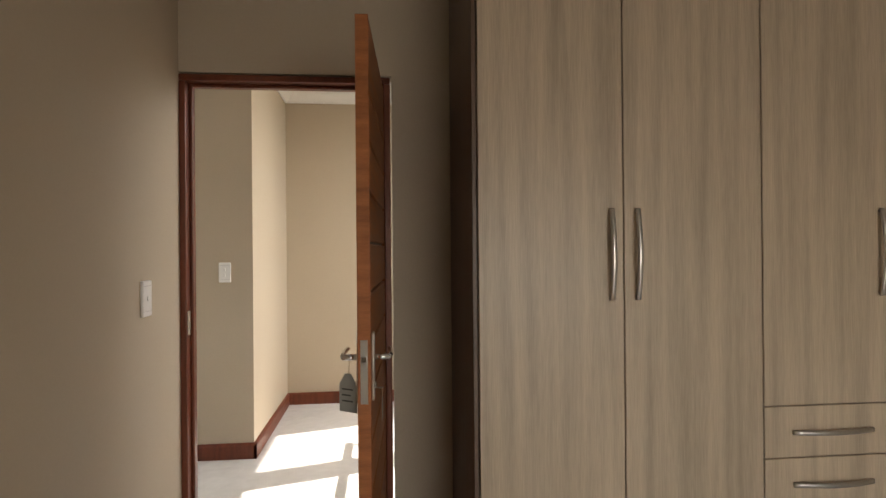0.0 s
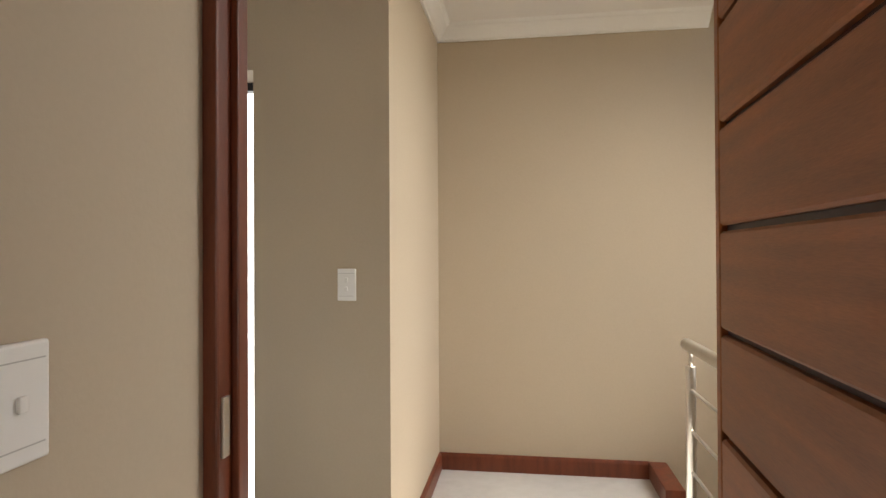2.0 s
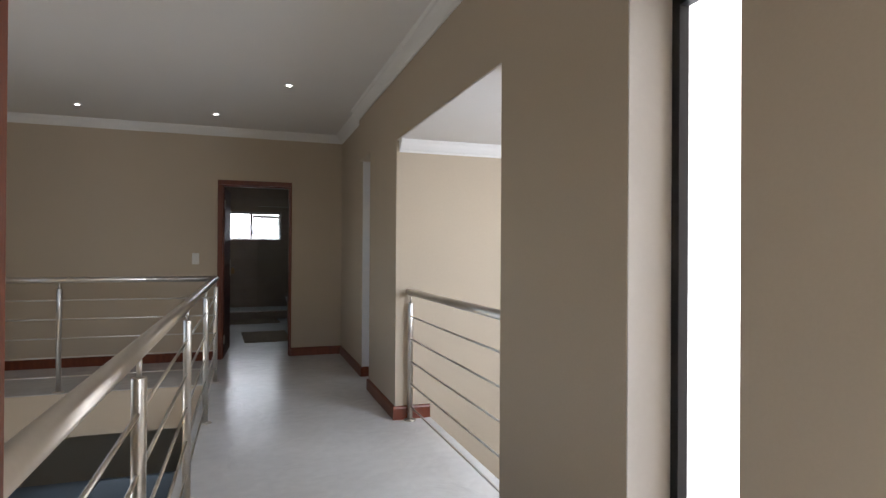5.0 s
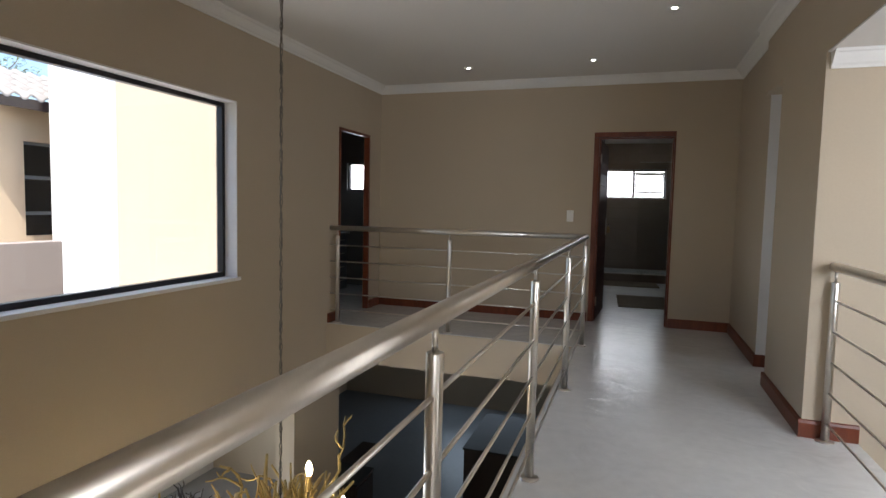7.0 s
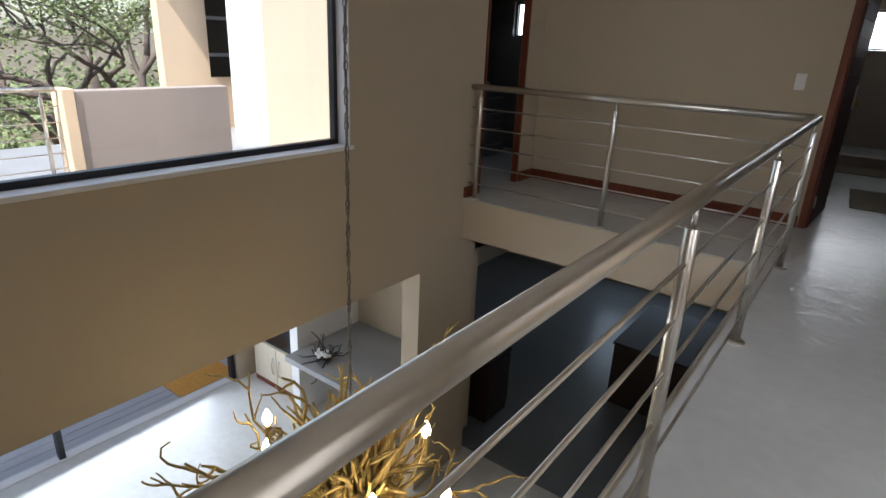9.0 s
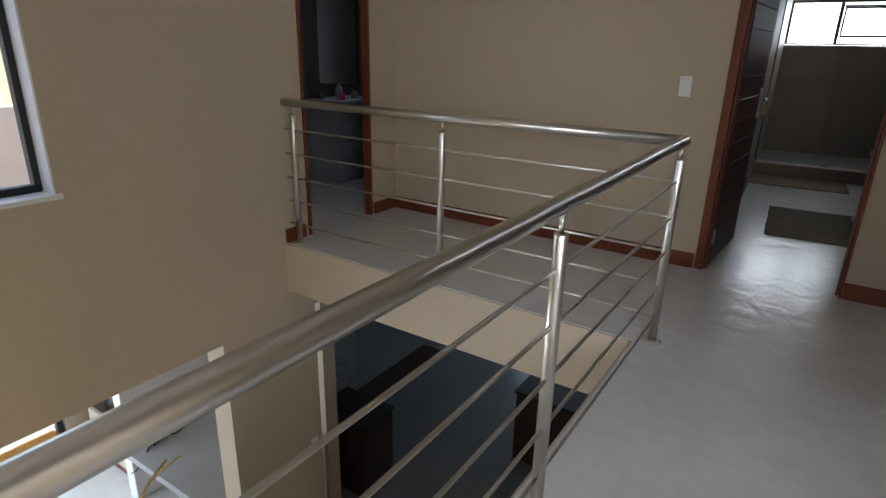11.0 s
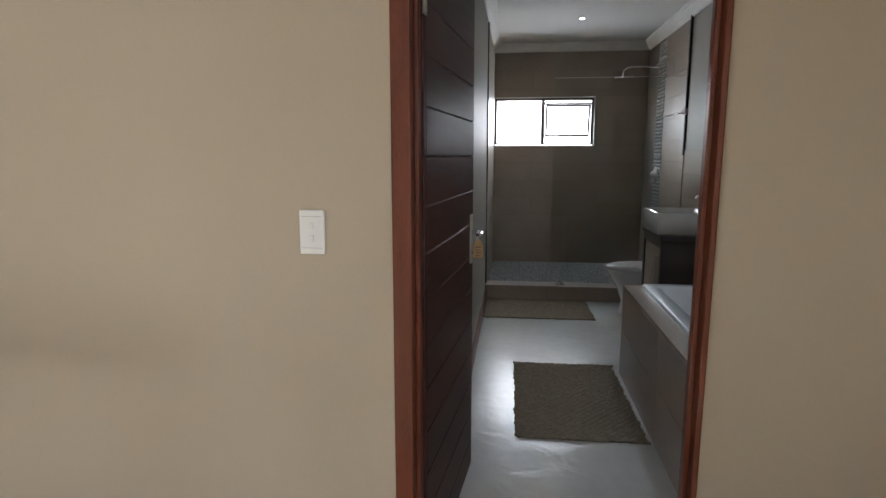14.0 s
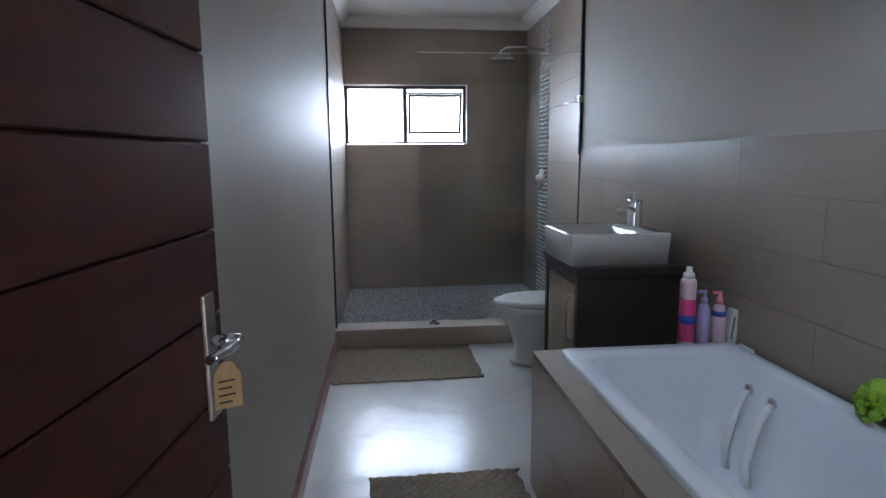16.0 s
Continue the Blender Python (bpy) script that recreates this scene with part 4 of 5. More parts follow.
loft(bm, [oval(1.12, 10.36, 0.23, 0.115, 0.0), oval(1.12, 10.36, 0.22, 0.11, 0.02), oval(1.12, 10.36, 0.20, 0.10, 0.12), oval(1.12, 10.36, 0.24, 0.13, 0.24), oval(1.12, 10.36, 0.31, 0.17, 0.34), oval(1.12, 10.36, 0.33, 0.18, 0.385), oval(1.12, 10.36, 0.32, 0.175, 0.392)], cap_first=True)
part("bowl", bm, CERAMIC, wc)
bm = bmesh.new()
loft(bm, [oval(1.12, 10.36, 0.335, 0.185, 0.394), oval(1.12, 10.36, 0.34, 0.188, 0.402), oval(1.12, 10.36, 0.335, 0.185, 0.424), oval(1.12, 10.36, 0.30, 0.165, 0.432)], cap_first=True)
part("lid", bm, CERAMIC, wc)
part("cistern", soft_box(1.33, BR - 0.004, 10.18, 10.54, 0.36, 0.76, 0.02, 3), CERAMIC, wc)

# mats
def mat(name, label, x0, x1, y0, y1, turn):
    """A thick woven mat with a ragged edge and woven ribs."""
    top = base(name, label, "bath mat", B @ pose((x0 + x1) / 2, (y0 + y1) / 2, 0.0005, 0, 0, turn), group="woven bath mats")
    a, b, rnd = (x1 - x0) / 2, (y1 - y0) / 2, random.Random(int(100 * (x0 + y0)))
    n, k = 46, 30
    bm = bmesh.new()
    grid = [[bm.verts.new((-a + 2 * a * i / k + rnd.gauss(0, 0.002) + (rnd.gauss(0, 0.005) if i in (0, k) else 0), -b + 2 * b * j / n + rnd.gauss(0, 0.0015) + (rnd.gauss(0, 0.003) if j in (0, n) else 0),
                            0.010 + 0.0022 * (-1) ** (i + j) + 0.002 * noise.noise((i * 0.3, j * 0.3, x0 * 9)))) for i in range(k + 1)] for j in range(n + 1)]
    for j in range(n):
        for i in range(k):
            bm.faces.new((grid[j][i], grid[j][i + 1], grid[j + 1][i + 1], grid[j + 1][i]))
    ext = bmesh.ops.extrude_face_region(bm, geom=bm.faces[:])
    for v in ext["geom"]:
        if isinstance(v, bmesh.types.BMVert):
            v.co.z = 0.0
    part("weave", bm, MAT, top)


mat("bath_mat", "brown woven jute mat in front of the bath", 0.015, 0.638, 8.10, 9.088, 0.6)
mat("bath_mat", "brown woven jute mat in front of the shower", -0.25, 0.67, 10.115, 10.715, 1.2)

# shower
cb = base("shower_kerb", "taupe tiled kerb of the shower", "kerb", B, kind="structure")
part("kerb_core", boxes((BL, BR, 10.745, 10.915, 0.0, 0.125)), GROUT, cb)
for x0, x1 in ((BL + 0.002, 0.318), (0.322, 0.918), (0.922, BR - 0.002)):
    part("tile", boxes((x0, x1, 10.737, 10.744, 0.003, 0.126)), TILE, cb)
    part("tile", boxes((x0, x1, 10.737, 10.92, 0.1265, 0.136)), TILE, cb)
bm = bmesh.new()
rnd = random.Random(11)
for i in range(44):
    for j in range(36):
        x, y = BL + 0.02 + i * 0.04 + (0.02 if j % 2 else 0) + rnd.uniform(-0.006, 0.006), 10.94 + j * 0.039 + rnd.uniform(-0.006, 0.006)
        if x > BR - 0.03:
            continue
        r, q = rnd.uniform(0.014, 0.021), rnd.uniform(0, 3)
        top_v = [bm.verts.new((x + r * math.cos(q + k * 1.047) * rnd.uniform(0.8, 1.15), y + r * math.sin(q + k * 1.047) * rnd.uniform(0.7, 1.1), 0.07)) for k in range(6)]
        mid = bm.verts.new((x, y, 0.077))
        low = [bm.verts.new((v.co.x, v.co.y, 0.058)) for v in top_v]
        for k in range(6):
            bm.faces.new((top_v[k], top_v[(k + 1) % 6], mid)).smooth = True
            bm.faces.new((low[k], low[(k + 1) % 6], top_v[(k + 1) % 6], top_v[k])).smooth = True
pfm = PEBBLE
structure("shower_floor", boxes((BL, BR, 10.915, BF, 0.0, 0.062)), GROUT, "grey mosaic pebble shower floor bed", "floor", B)
tagged(part("floor_pebbles", bm, pfm, m=B), "grey and white mosaic pebbles on the shower floor", "pebbles", kind="stuff")
bm = bmesh.new()
for i in range(9):
    for j in range(66):
        y, z = 11.60 + i * 0.03 + (0.015 if j % 2 else 0) + rnd.uniform(-0.004, 0.004), 0.10 + j * 0.0366 + rnd.uniform(-0.005, 0.005)
        r, q = rnd.uniform(0.011, 0.017), rnd.uniform(0, 3)
        ring = [bm.verts.new((BR - 0.016, y + r * math.cos(q + k * 1.047), z + r * math.sin(q + k * 1.047) * 1.1)) for k in range(6)]
        mid = bm.verts.new((BR - 0.022, y, z))
        low = [bm.verts.new((BR - 0.006, v.co.y, v.co.z)) for v in ring]
        for k in range(6):
            bm.faces.new((ring[k], ring[(k + 1) % 6], mid)).smooth = True
            bm.faces.new((low[k], low[(k + 1) % 6], ring[(k + 1) % 6], ring[k])).smooth = True
tagged(part("pebble_strip", bm, pfm, m=B), "upright strip of pale pebble mosaic in the shower", "pebbles", kind="stuff")
gl = base("shower_screen", "clear frameless glass shower screen with chrome brace", "shower screen", B)
part("pane", boxes((0.34, BR - 0.02, 10.815, 10.823, 0.136, 2.02)), SHOWER_GLASS, gl).visible_shadow = False
part("wall_profile", boxes((BR - 0.02, BR, 10.808, 10.83, 1.34, 2.75)), ALU, gl, "black wall profile")
part("wall_profile", boxes((BL, BL + 0.012, 10.80, 10.83, 0.136, 2.51)), ALU, gl, "dark wall profile")
# white strip stands in for the glint along the screen's top edge
part("top_edge", boxes((0.34, BR - 0.02, 10.814, 10.824, 2.02, 2.024)), PLATE, gl, "white strip painted as the glint on the glass edge")
bm = bmesh.new()
tube(bm, (BR - 0.01, 10.87, 1.72), (BR - 0.012, 11.5, 1.72), 0.007, n=10)
box(bm, BR - 0.03, BR - 0.004, 10.8, 10.88, 1.695, 1.745)
part("brace", bm, CHROME, gl)
sh = base("wall_shower", "square chrome shower head on a wall arm", "shower", B)
bm = bmesh.new()
bent(bm, [(BR - 0.012, 11.73, 2.22), (1.30, 11.73, 2.24), (1.15, 11.73, 2.235), (1.10, 11.73, 2.20), (1.095, 11.73, 2.14)], 0.009, 12)
part("arm", bm, CHROME, sh)
part("rose", soft_box(1.0, 1.19, 11.635, 11.825, 2.115, 2.135, 0.006), CHROME, sh)
mx = base("shower_mixer", "round chrome shower mixer on the pebble strip", "mixer", B @ pose(BR - 0.022, 11.72, 1.14, 0, -90, 0))
bm = bmesh.new()
lathe(bm, [(0.085, 0), (0.085, 0.008), (0.04, 0.014), (0.032, 0.05), (0.02, 0.055)], 24)
part("plate", bm, NICKEL, mx)
part("lever", soft_box(-0.07, 0.0, -0.01, 0.01, 0.05, 0.062, 0.003), CHROME, mx)
bm = bmesh.new()
lathe(bm, [(0.04, 0.0), (0.04, 0.004), (0.012, 0.006), (0.012, 0.02), (0.02, 0.024)], 18, (0.44, 10.83, 0.136))
tagged(part("shower_door_knob", bm, CHROME, m=B), "small chrome knob at the foot of the glass", "knob")

# bathroom window with an open top-hung sash
wb = base("window_3", "steel bathroom window with a sash ajar", "window", B, kind="structure")
FR = material("brown_steel_frame", (0.10, 0.085, 0.075), 0.45, 0.2, bump=0.02)
y0, y1, w = BF + 0.06, BF + 0.10, 0.03
a, c, b, z0, z1 = BL + 0.012, 0.315, 0.905, 1.465, 2.005
part("window_frame", boxes((a, a + w, y0, y1, z0, z1), (b - w, b, y0, y1, z0, z1), (a + w, b - w, y0, y1, z1 - w, z1), (a + w, b - w, y0, y1, z0, z0 + 0.02), (c - 0.022, c + 0.022, y0, y1, z0 + 0.02, z1 - w)), FR, wb)
part("pane", boxes((a + w, c - 0.022, y0 + 0.018, y0 + 0.022, z0 + 0.02, z1 - w)), GLASS, wb).visible_shadow = False
sash = part("sash", boxes((c + 0.03, c + 0.055, -0.012, 0.012, -0.375, 0), (b - 0.063, b - 0.038, -0.012, 0.012, -0.375, 0), (c + 0.055, b - 0.063, -0.012, 0.012, -0.025, 0), (c + 0.055, b - 0.063, -0.012, 0.012, -0.375, -0.35)), FR, wb, "open inward-leaning sash", m=pose(0, y0 - 0.015, 1.925, 14, 0, 0))
part("sash_pane", boxes((c + 0.055, b - 0.063, -0.002, 0.002, -0.35, -0.025)), GLASS, sash).visible_shadow = False
part("transom", boxes((c + 0.022, b - w, y0, y1, 1.93, 1.95)), FR, wb)
structure("window_reveal_bath", boxes((a - 0.01, a - 0.002, BF, y0, z0, z1), (a, b, BF, y0, z1, z1 + 0.006), (b, b + 0.006, BF, y0, z0, z1)), REVEAL, "pale reveal of the bathroom window", "trim", B)
downlight(0.59, 11.13, 2.596, B)
# made up to house the added spot over the tub
downlight(0.98, 8.32, 2.596, B)
bm = bmesh.new()
run(bm, (BL, 7.95, 0), (BL, 10.735, 0), (1, 0, 0), SKIRT)
structure("baseboard_bathroom", bm, WOOD, "varnished red-brown skirting in the bathroom", "baseboard", B)


# ---- chandelier of driftwood in the void ----
DRIFT = material("driftwood", (0.50, 0.36, 0.13), 0.75, var=0.35, scale=14, fine=80, bump=0.25, stretch=(1, 1, 0.3))
CHAIN = material("dark_rope_chain", (0.20, 0.18, 0.15), 0.55, 0.5, var=0.3, scale=60)
BULB = glow("warm_candle_bulb", (1.0, 0.82, 0.5), 24.0)
CX, CY = -1.70, 3.08
chand = base("chandelier", "driftwood branch chandelier with lit candle bulbs on a chain", "chandelier", pose(CX, CY, 0))
UP = 0.16
bm = bmesh.new()
z, k = CH - 0.01, 0
while z > -0.40:
    a = k * 0.9
    dx, dy = 0.008 * math.cos(a), 0.008 * math.sin(a)
    ring = [(dx * math.cos(t) * 1.0, dy * math.cos(t), z - 0.021 + 0.021 * math.sin(t)) for t in (2 * math.pi * i / 8 for i in range(8))]
    bent(bm, ring + [ring[0]], 0.0028, 5)
    z, k = z - 0.033, k + 1
bent(bm, [(0.004 * math.sin(i * 1.3), 0.004 * math.cos(i * 1.3), CH - 0.02 - i * 0.08) for i in range(41)], 0.004, 6)
part("chain", bm, CHAIN, chand, "dark twisted chain with a cable")
bm = bmesh.new()
lathe(bm, [(0.02, -0.05), (0.055, -0.015), (0.06, -0.001)], 20, (0, 0, CH))
part("ceiling_rose", bm, CHAIN, chand)
rnd = random.Random(3)


def twig(bm, start, way, length, r, wander, up=0.0, n=7):
    p, d, pts = Vector(start), Vector(way).normalized(), [Vector(start)]
    for i in range(n):
        d = (d + Vector((rnd.gauss(0, wander), rnd.gauss(0, wander), rnd.gauss(0, wander) + up))).normalized()
        p = p + d * (length / n)
        pts.append(p.copy())
    bent(bm, pts, r, 6, r * 0.45)
    return pts


for i in range(248):
    a, r = rnd.uniform(0, 6.283), rnd.uniform(0.03, 0.2)
    bm = bmesh.new()
    twig(bm, (r * math.cos(a), r * math.sin(a), rnd.uniform(-1.2, -0.8) + UP * 0.5), (rnd.gauss(0, 0.3) + 0.1 * math.cos(a), rnd.gauss(0, 0.3) + 0.1 * math.sin(a), 1.0), rnd.uniform(0.32, 0.58), rnd.uniform(0.010, 0.019), 0.13)
    part("stick", bm, DRIFT, chand)
for i in range(34):
    bm = bmesh.new()
    a = i * 2.4
    pts = twig(bm, (0.16 * math.cos(a), 0.16 * math.sin(a), rnd.uniform(-1.25, -0.75) + UP), (math.cos(a), math.sin(a), rnd.uniform(-0.1, 0.35)), rnd.uniform(0.5, 0.95), 0.013, 0.28, 0.05, 9)
    for k in (4, 6, 8):
        twig(bm, pts[k], (math.cos(a + rnd.uniform(-1.2, 1.2)), math.sin(a + rnd.uniform(-1.2, 1.2)), rnd.uniform(0.1, 0.9)), rnd.uniform(0.12, 0.3), 0.008, 0.3)
    part("branch", bm, DRIFT, chand, "crooked driftwood branch")
for i in range(8):
    a, r = i * 0.785 + 0.25, (0.52, 0.40)[i % 2]
    x, y, z = r * math.cos(a), r * math.sin(a), -0.86 + UP + 0.09 * (i % 3)
    bm = bmesh.new()
    lathe(bm, [(0.014, -0.11), (0.016, -0.10), (0.016, 0.0)], 14, (x, y, z))
    bent(bm, [(x, y, z - 0.1), (x * 0.8, y * 0.8, z - 0.16), (x * 0.3, y * 0.3, z - 0.12)], 0.006, 6)
    arm = part("candle_holder", bm, DRIFT, chand)
    bm = bmesh.new()
    lathe(bm, [(0.012, 0.001), (0.022, 0.02), (0.026, 0.04), (0.02, 0.065), (0.008, 0.09), (0.002, 0.1)], 16, (x, y, z))
    part("bulb", bm, BULB, arm, "lit candle bulb")

# ---- downstairs ----
BLACKTOP = material("black_granite", (0.012, 0.011, 0.011), 0.5, var=0.3, scale=30, fine=120, bump=0)
UNIT = material("dark_brown_unit", (0.03, 0.018, 0.014), 0.4, var=0.25, scale=3, fine=40, stretch=(1, 1, 6))
PALEUNIT = material("cream_unit", (0.60, 0.52, 0.40), 0.45, var=0.06, scale=3, fine=40, stretch=(6, 6, 0.5))
SHELF = material("grey_concrete_shelf", (0.30, 0.30, 0.30), 0.5, var=0.1)
SCREEN = material("black_screen", (0.01, 0.01, 0.012), 0.12, bump=0)
ORANGE = material("orange_coir", (0.55, 0.27, 0.05), 0.95, var=0.25, scale=50, fine=150, bump=0.4)
PLANK = material("grey_deck_plank", (0.36, 0.36, 0.37), 0.7, var=0.15, scale=4, fine=50, stretch=(6, 0.5, 1), rand=0.08)
slide = base("sliding_door_1", "black aluminium sliding glass doors to the deck", "sliding door", kind="structure")
for y in (1.0, 3.02, 5.08):
    part("door_post", boxes((-6.13, -6.06, y, y + 0.06, -3.0, -0.86)), ALU, slide)
part("door_track", boxes((-6.15, -6.04, 1.06, 5.08, -3.0, -2.985)), REVEAL, slide, "pale metal door track")
part("door_head", boxes((-6.13, -6.06, 1.06, 5.08, -0.91, -0.86)), ALU, slide)
part("pane", boxes((-6.10, -6.094, 1.06, 3.02, -2.98, -0.92)), GLASS, slide).visible_shadow = False
deck = base("deck", "weathered grey timber deck outside the doors", "deck", kind="structure")
part("joists", boxes((-9.4, -6.22, 0.2, 6.6, -3.14, -3.06)), UNIT, deck)
for i in range(22):
    x = -6.24 - i * 0.143
    part("plank", boxes((x - 0.135, x, 0.2, 6.6, -3.058, -3.03)), PLANK, deck)
tagged(part("door_mat", soft_box(-6.74, -6.23, 4.45, 5.25, -3.03, -3.012, 0.006), ORANGE), "orange coir door mat on the deck", "door mat")
cab = base("cupboard", "low cream cupboard with two doors under the television", "cupboard")
part("body", boxes((-5.88, -4.96, 5.35, 6.19, -3.0, -2.39)), PALEUNIT, cab)
part("plinth", boxes((-5.88, -4.96, 5.335, 5.349, -3.0, -2.93)), WOOD, cab, "red-brown plinth")
for x0, x1, hx in ((-5.875, -5.425, -5.48), (-5.415, -4.965, -5.36)):
    d = part("cupboard_door", soft_box(x0, x1, 5.33, 5.349, -2.925, -2.395, 0.003), PALEUNIT, cab)
    bow_handle(d, (hx, 5.33, -2.78), (hx, 5.33, -2.55), (0, -1, 0))
tv = base("television", "black flat television standing on the cream cupboard", "television")
part("housing", soft_box(-5.85, -4.99, 5.36, 5.41, -2.389, -1.82, 0.006), ALU, tv)
part("screen", boxes((-5.83, -5.02, 5.355, 5.359, -2.36, -1.84)), SCREEN, tv)
sh = base("shelf_unit", "grey concrete shelf on white upright panels", "shelf")
part("shelf_top", soft_box(-4.79, -3.14, 5.0, 6.19, -2.17, -2.10, 0.004), SHELF, sh)
part("upright", boxes((-3.3, -3.15, 5.05, 6.19, -3.0, -2.171)), REVEAL, sh)
tagged(part("partition_panel", soft_box(-4.94, -4.80, 5.2, 6.19, -3.0, -0.585, 0.004), REVEAL), "white painted upright panel between television and shelf", "panel")
deco = base("driftwood_ornament", "driftwood and white flower ornament on the shelf", "ornament", pose(-4.38, 5.25, -2.10))
bm = bmesh.new()
for i in range(26):
    twig(bm, (rnd.uniform(-0.08, 0.08), rnd.uniform(-0.08, 0.08), 0.02), (rnd.gauss(0, 1), rnd.gauss(0, 1), 0.5), rnd.uniform(0.15, 0.35), 0.012, 0.3)
part("driftwood", bm, UNIT, deco)
for i in range(14):
    bm = bmesh.new()
    bmesh.ops.create_icosphere(bm, subdivisions=1, radius=rnd.uniform(0.02, 0.035), matrix=Matrix.Translation((rnd.uniform(-0.1, 0.1), rnd.uniform(-0.1, 0.1), rnd.uniform(0.06, 0.14))))
    part("flower", bm, WHITEPL, deco, "small white flower head")


def kitchen_unit(name, label, x0, x1, y0, y1, z1=-2.1, mat=None):
    top = base(name, label, "kitchen unit", group="dark kitchen units")
    part("carcass", boxes((x0 + 0.02, x1 - 0.02, y0 + 0.02, y1 - 0.02, -3.0, z1 - 0.031)), mat or UNIT, top)
    part("worktop", soft_box(x0, x1, y0, y1, z1 - 0.03, z1, 0.004), BLACKTOP, top, "black stone worktop")
    n = max(1, round((y1 - y0) / 0.6))
    for i in range(n):
        part("unit_door", soft_box(x1 - 0.019, x1 - 0.002, y0 + (y1 - y0) * i / n + 0.025, y0 + (y1 - y0) * (i + 1) / n - 0.025, -2.88, z1 - 0.06, 0.003), mat or UNIT, top)


kitchen_unit("kitchen_unit", "dark kitchen counter with a black worktop at the pier", -3.6, -2.95, 6.5, 7.0, -2.15)
tagged(part("kitchen_rug", soft_box(-4.34, -3.88, 7.58, 9.5, -2.999, -2.985, 0.005), UNIT), "black rug on the dark kitchen floor", "rug")
kitchen_unit("kitchen_unit", "dark brown kitchen island under the landing", -2.04, -0.7, 7.95, 9.4, -2.12)
# ---- the far room behind the west door ----
GREYUNIT = material("grey_cabinet", (0.22, 0.23, 0.24), 0.5, var=0.1)
st = base("storage_cabinet", "grey cabinet with bright drawer handles in the far room", "cabinet")
part("body", boxes((-4.40, -3.96, 7.36, 8.1, 0.0, 0.81)), GREYUNIT, st)
part("top", soft_box(-4.42, -3.93, 7.34, 8.13, 0.811, 0.84, 0.003), SHELF, st)
for i in range(4):
    d = part("drawer_front", soft_box(-3.959, -3.945, 7.40, 8.07, 0.04 + i * 0.197, 0.225 + i * 0.197, 0.003), GREYUNIT, st)
    bm = bmesh.new()
    tube(bm, (-3.925, 7.6, 0.14 + i * 0.197), (-3.925, 7.95, 0.14 + i * 0.197), 0.006, n=8)
    for y in (7.62, 7.93):
        tube(bm, (-3.945, y, 0.14 + i * 0.197), (-3.925, y, 0.14 + i * 0.197), 0.005, n=8)
    part("drawer_handle", bm, NICKEL, d)
for i, (x, y, h, mt) in enumerate(((-4.1, 7.6, 0.07, PINK), (-4.25, 7.72, 0.14, SHELF), (-4.1, 7.8, 0.08, SHELF), (-4.32, 7.5, 0.06, UNIT))):
    bm = bmesh.new()
    lathe(bm, [(0.035, 0), (0.04, 0.008), (0.04, h * 0.75), (0.018, h * 0.85), (0.018, h)], 16, (x, y, 0.8405))
    tagged(part("toiletry_bottle", bm, mt), "small toiletry bottle on the grey cabinet", "bottle", "bottles in the far room")

mr = base("wall_mirror", "tall plain mirror on the dark grey wall", "mirror")
part("glass", boxes((-5.25, -4.62, 8.434, 8.44, 0.92, 1.95)), MIRROR, mr)
part("backing", boxes((-5.26, -4.61, 8.44, 8.449, 0.91, 1.96)), ALU, mr)

# ---- outside: ground, terrace, neighbour wing, trees ----
GROUND = material("dry_bush_ground", (0.16, 0.13, 0.08), 0.95, var=0.4, scale=0.6, fine=8, bump=0.2)
WHITEWALL = material("white_render", (0.80, 0.79, 0.77), 0.8, var=0.03, scale=1.5, fine=60, bump=0.1)
PARAPET = material("taupe_render", (0.36, 0.30, 0.26), 0.85, var=0.06, scale=2, fine=60, bump=0.15)
ROOFT = material("grey_brown_roof_tile", (0.34, 0.31, 0.28), 0.8, var=0.2, scale=8, fine=60, bump=0.15)
BARK = material("dark_bark", (0.13, 0.10, 0.08), 0.9, var=0.4, scale=12, fine=60, bump=0.5, stretch=(1, 1, 0.3))
LEAF = material("acacia_leaf", (0.20, 0.24, 0.10), 0.7, var=0.5, scale=3, fine=20, bump=0)
structure("ground", boxes((-900, 900, -900, 900, -3.6, -3.2)), GROUND, "dry bushveld ground around the house", "ground")
structure("terrace", boxes((-9.6, -7.0, 2.2, 9.5, -0.50, -0.30)), SHELF, "concrete terrace slab of the next wing", "terrace")
par = base("parapet_wall", "taupe rendered parapet wall of the terrace", "parapet", kind="structure")
part("wall", soft_box(-7.35, -7.12, 4.15, 6.06, -0.30, 0.68, 0.01), PARAPET, par)
part("pier_end", soft_box(-7.38, -7.09, 4.02, 4.15, -0.30, 0.71, 0.01), CREAM, par)
wing = base("neighbour_wing", "cream rendered house wing with a tiled roof and a white pillar", "house")
bmw = bmesh.new()
for b in ((-9.8, -9.6, 6.52, 7.35, -3.2, 2.9), (-9.8, -9.6, 7.97, 8.4, -3.2, 2.9), (-9.8, -9.6, 7.35, 7.97, 2.19, 2.9), (-9.8, -9.6, 7.35, 7.97, -3.2, 0.6)):
    box(bmw, *b)
part("wall", bmw, CREAM, wing)
part("recess_wall", boxes((-8.2, -7.95, 7.781, 13.0, -3.2, 3.35)), CREAM, wing)
part("pillar", boxes((-9.04, -7.8, 7.385, 7.78, -3.2, 6.0)), WHITEWALL, wing, "white rendered pillar")
part("eave", boxes((-9.3, -7.9, 7.79, 13.0, 3.36, 3.5)), UNIT, wing)
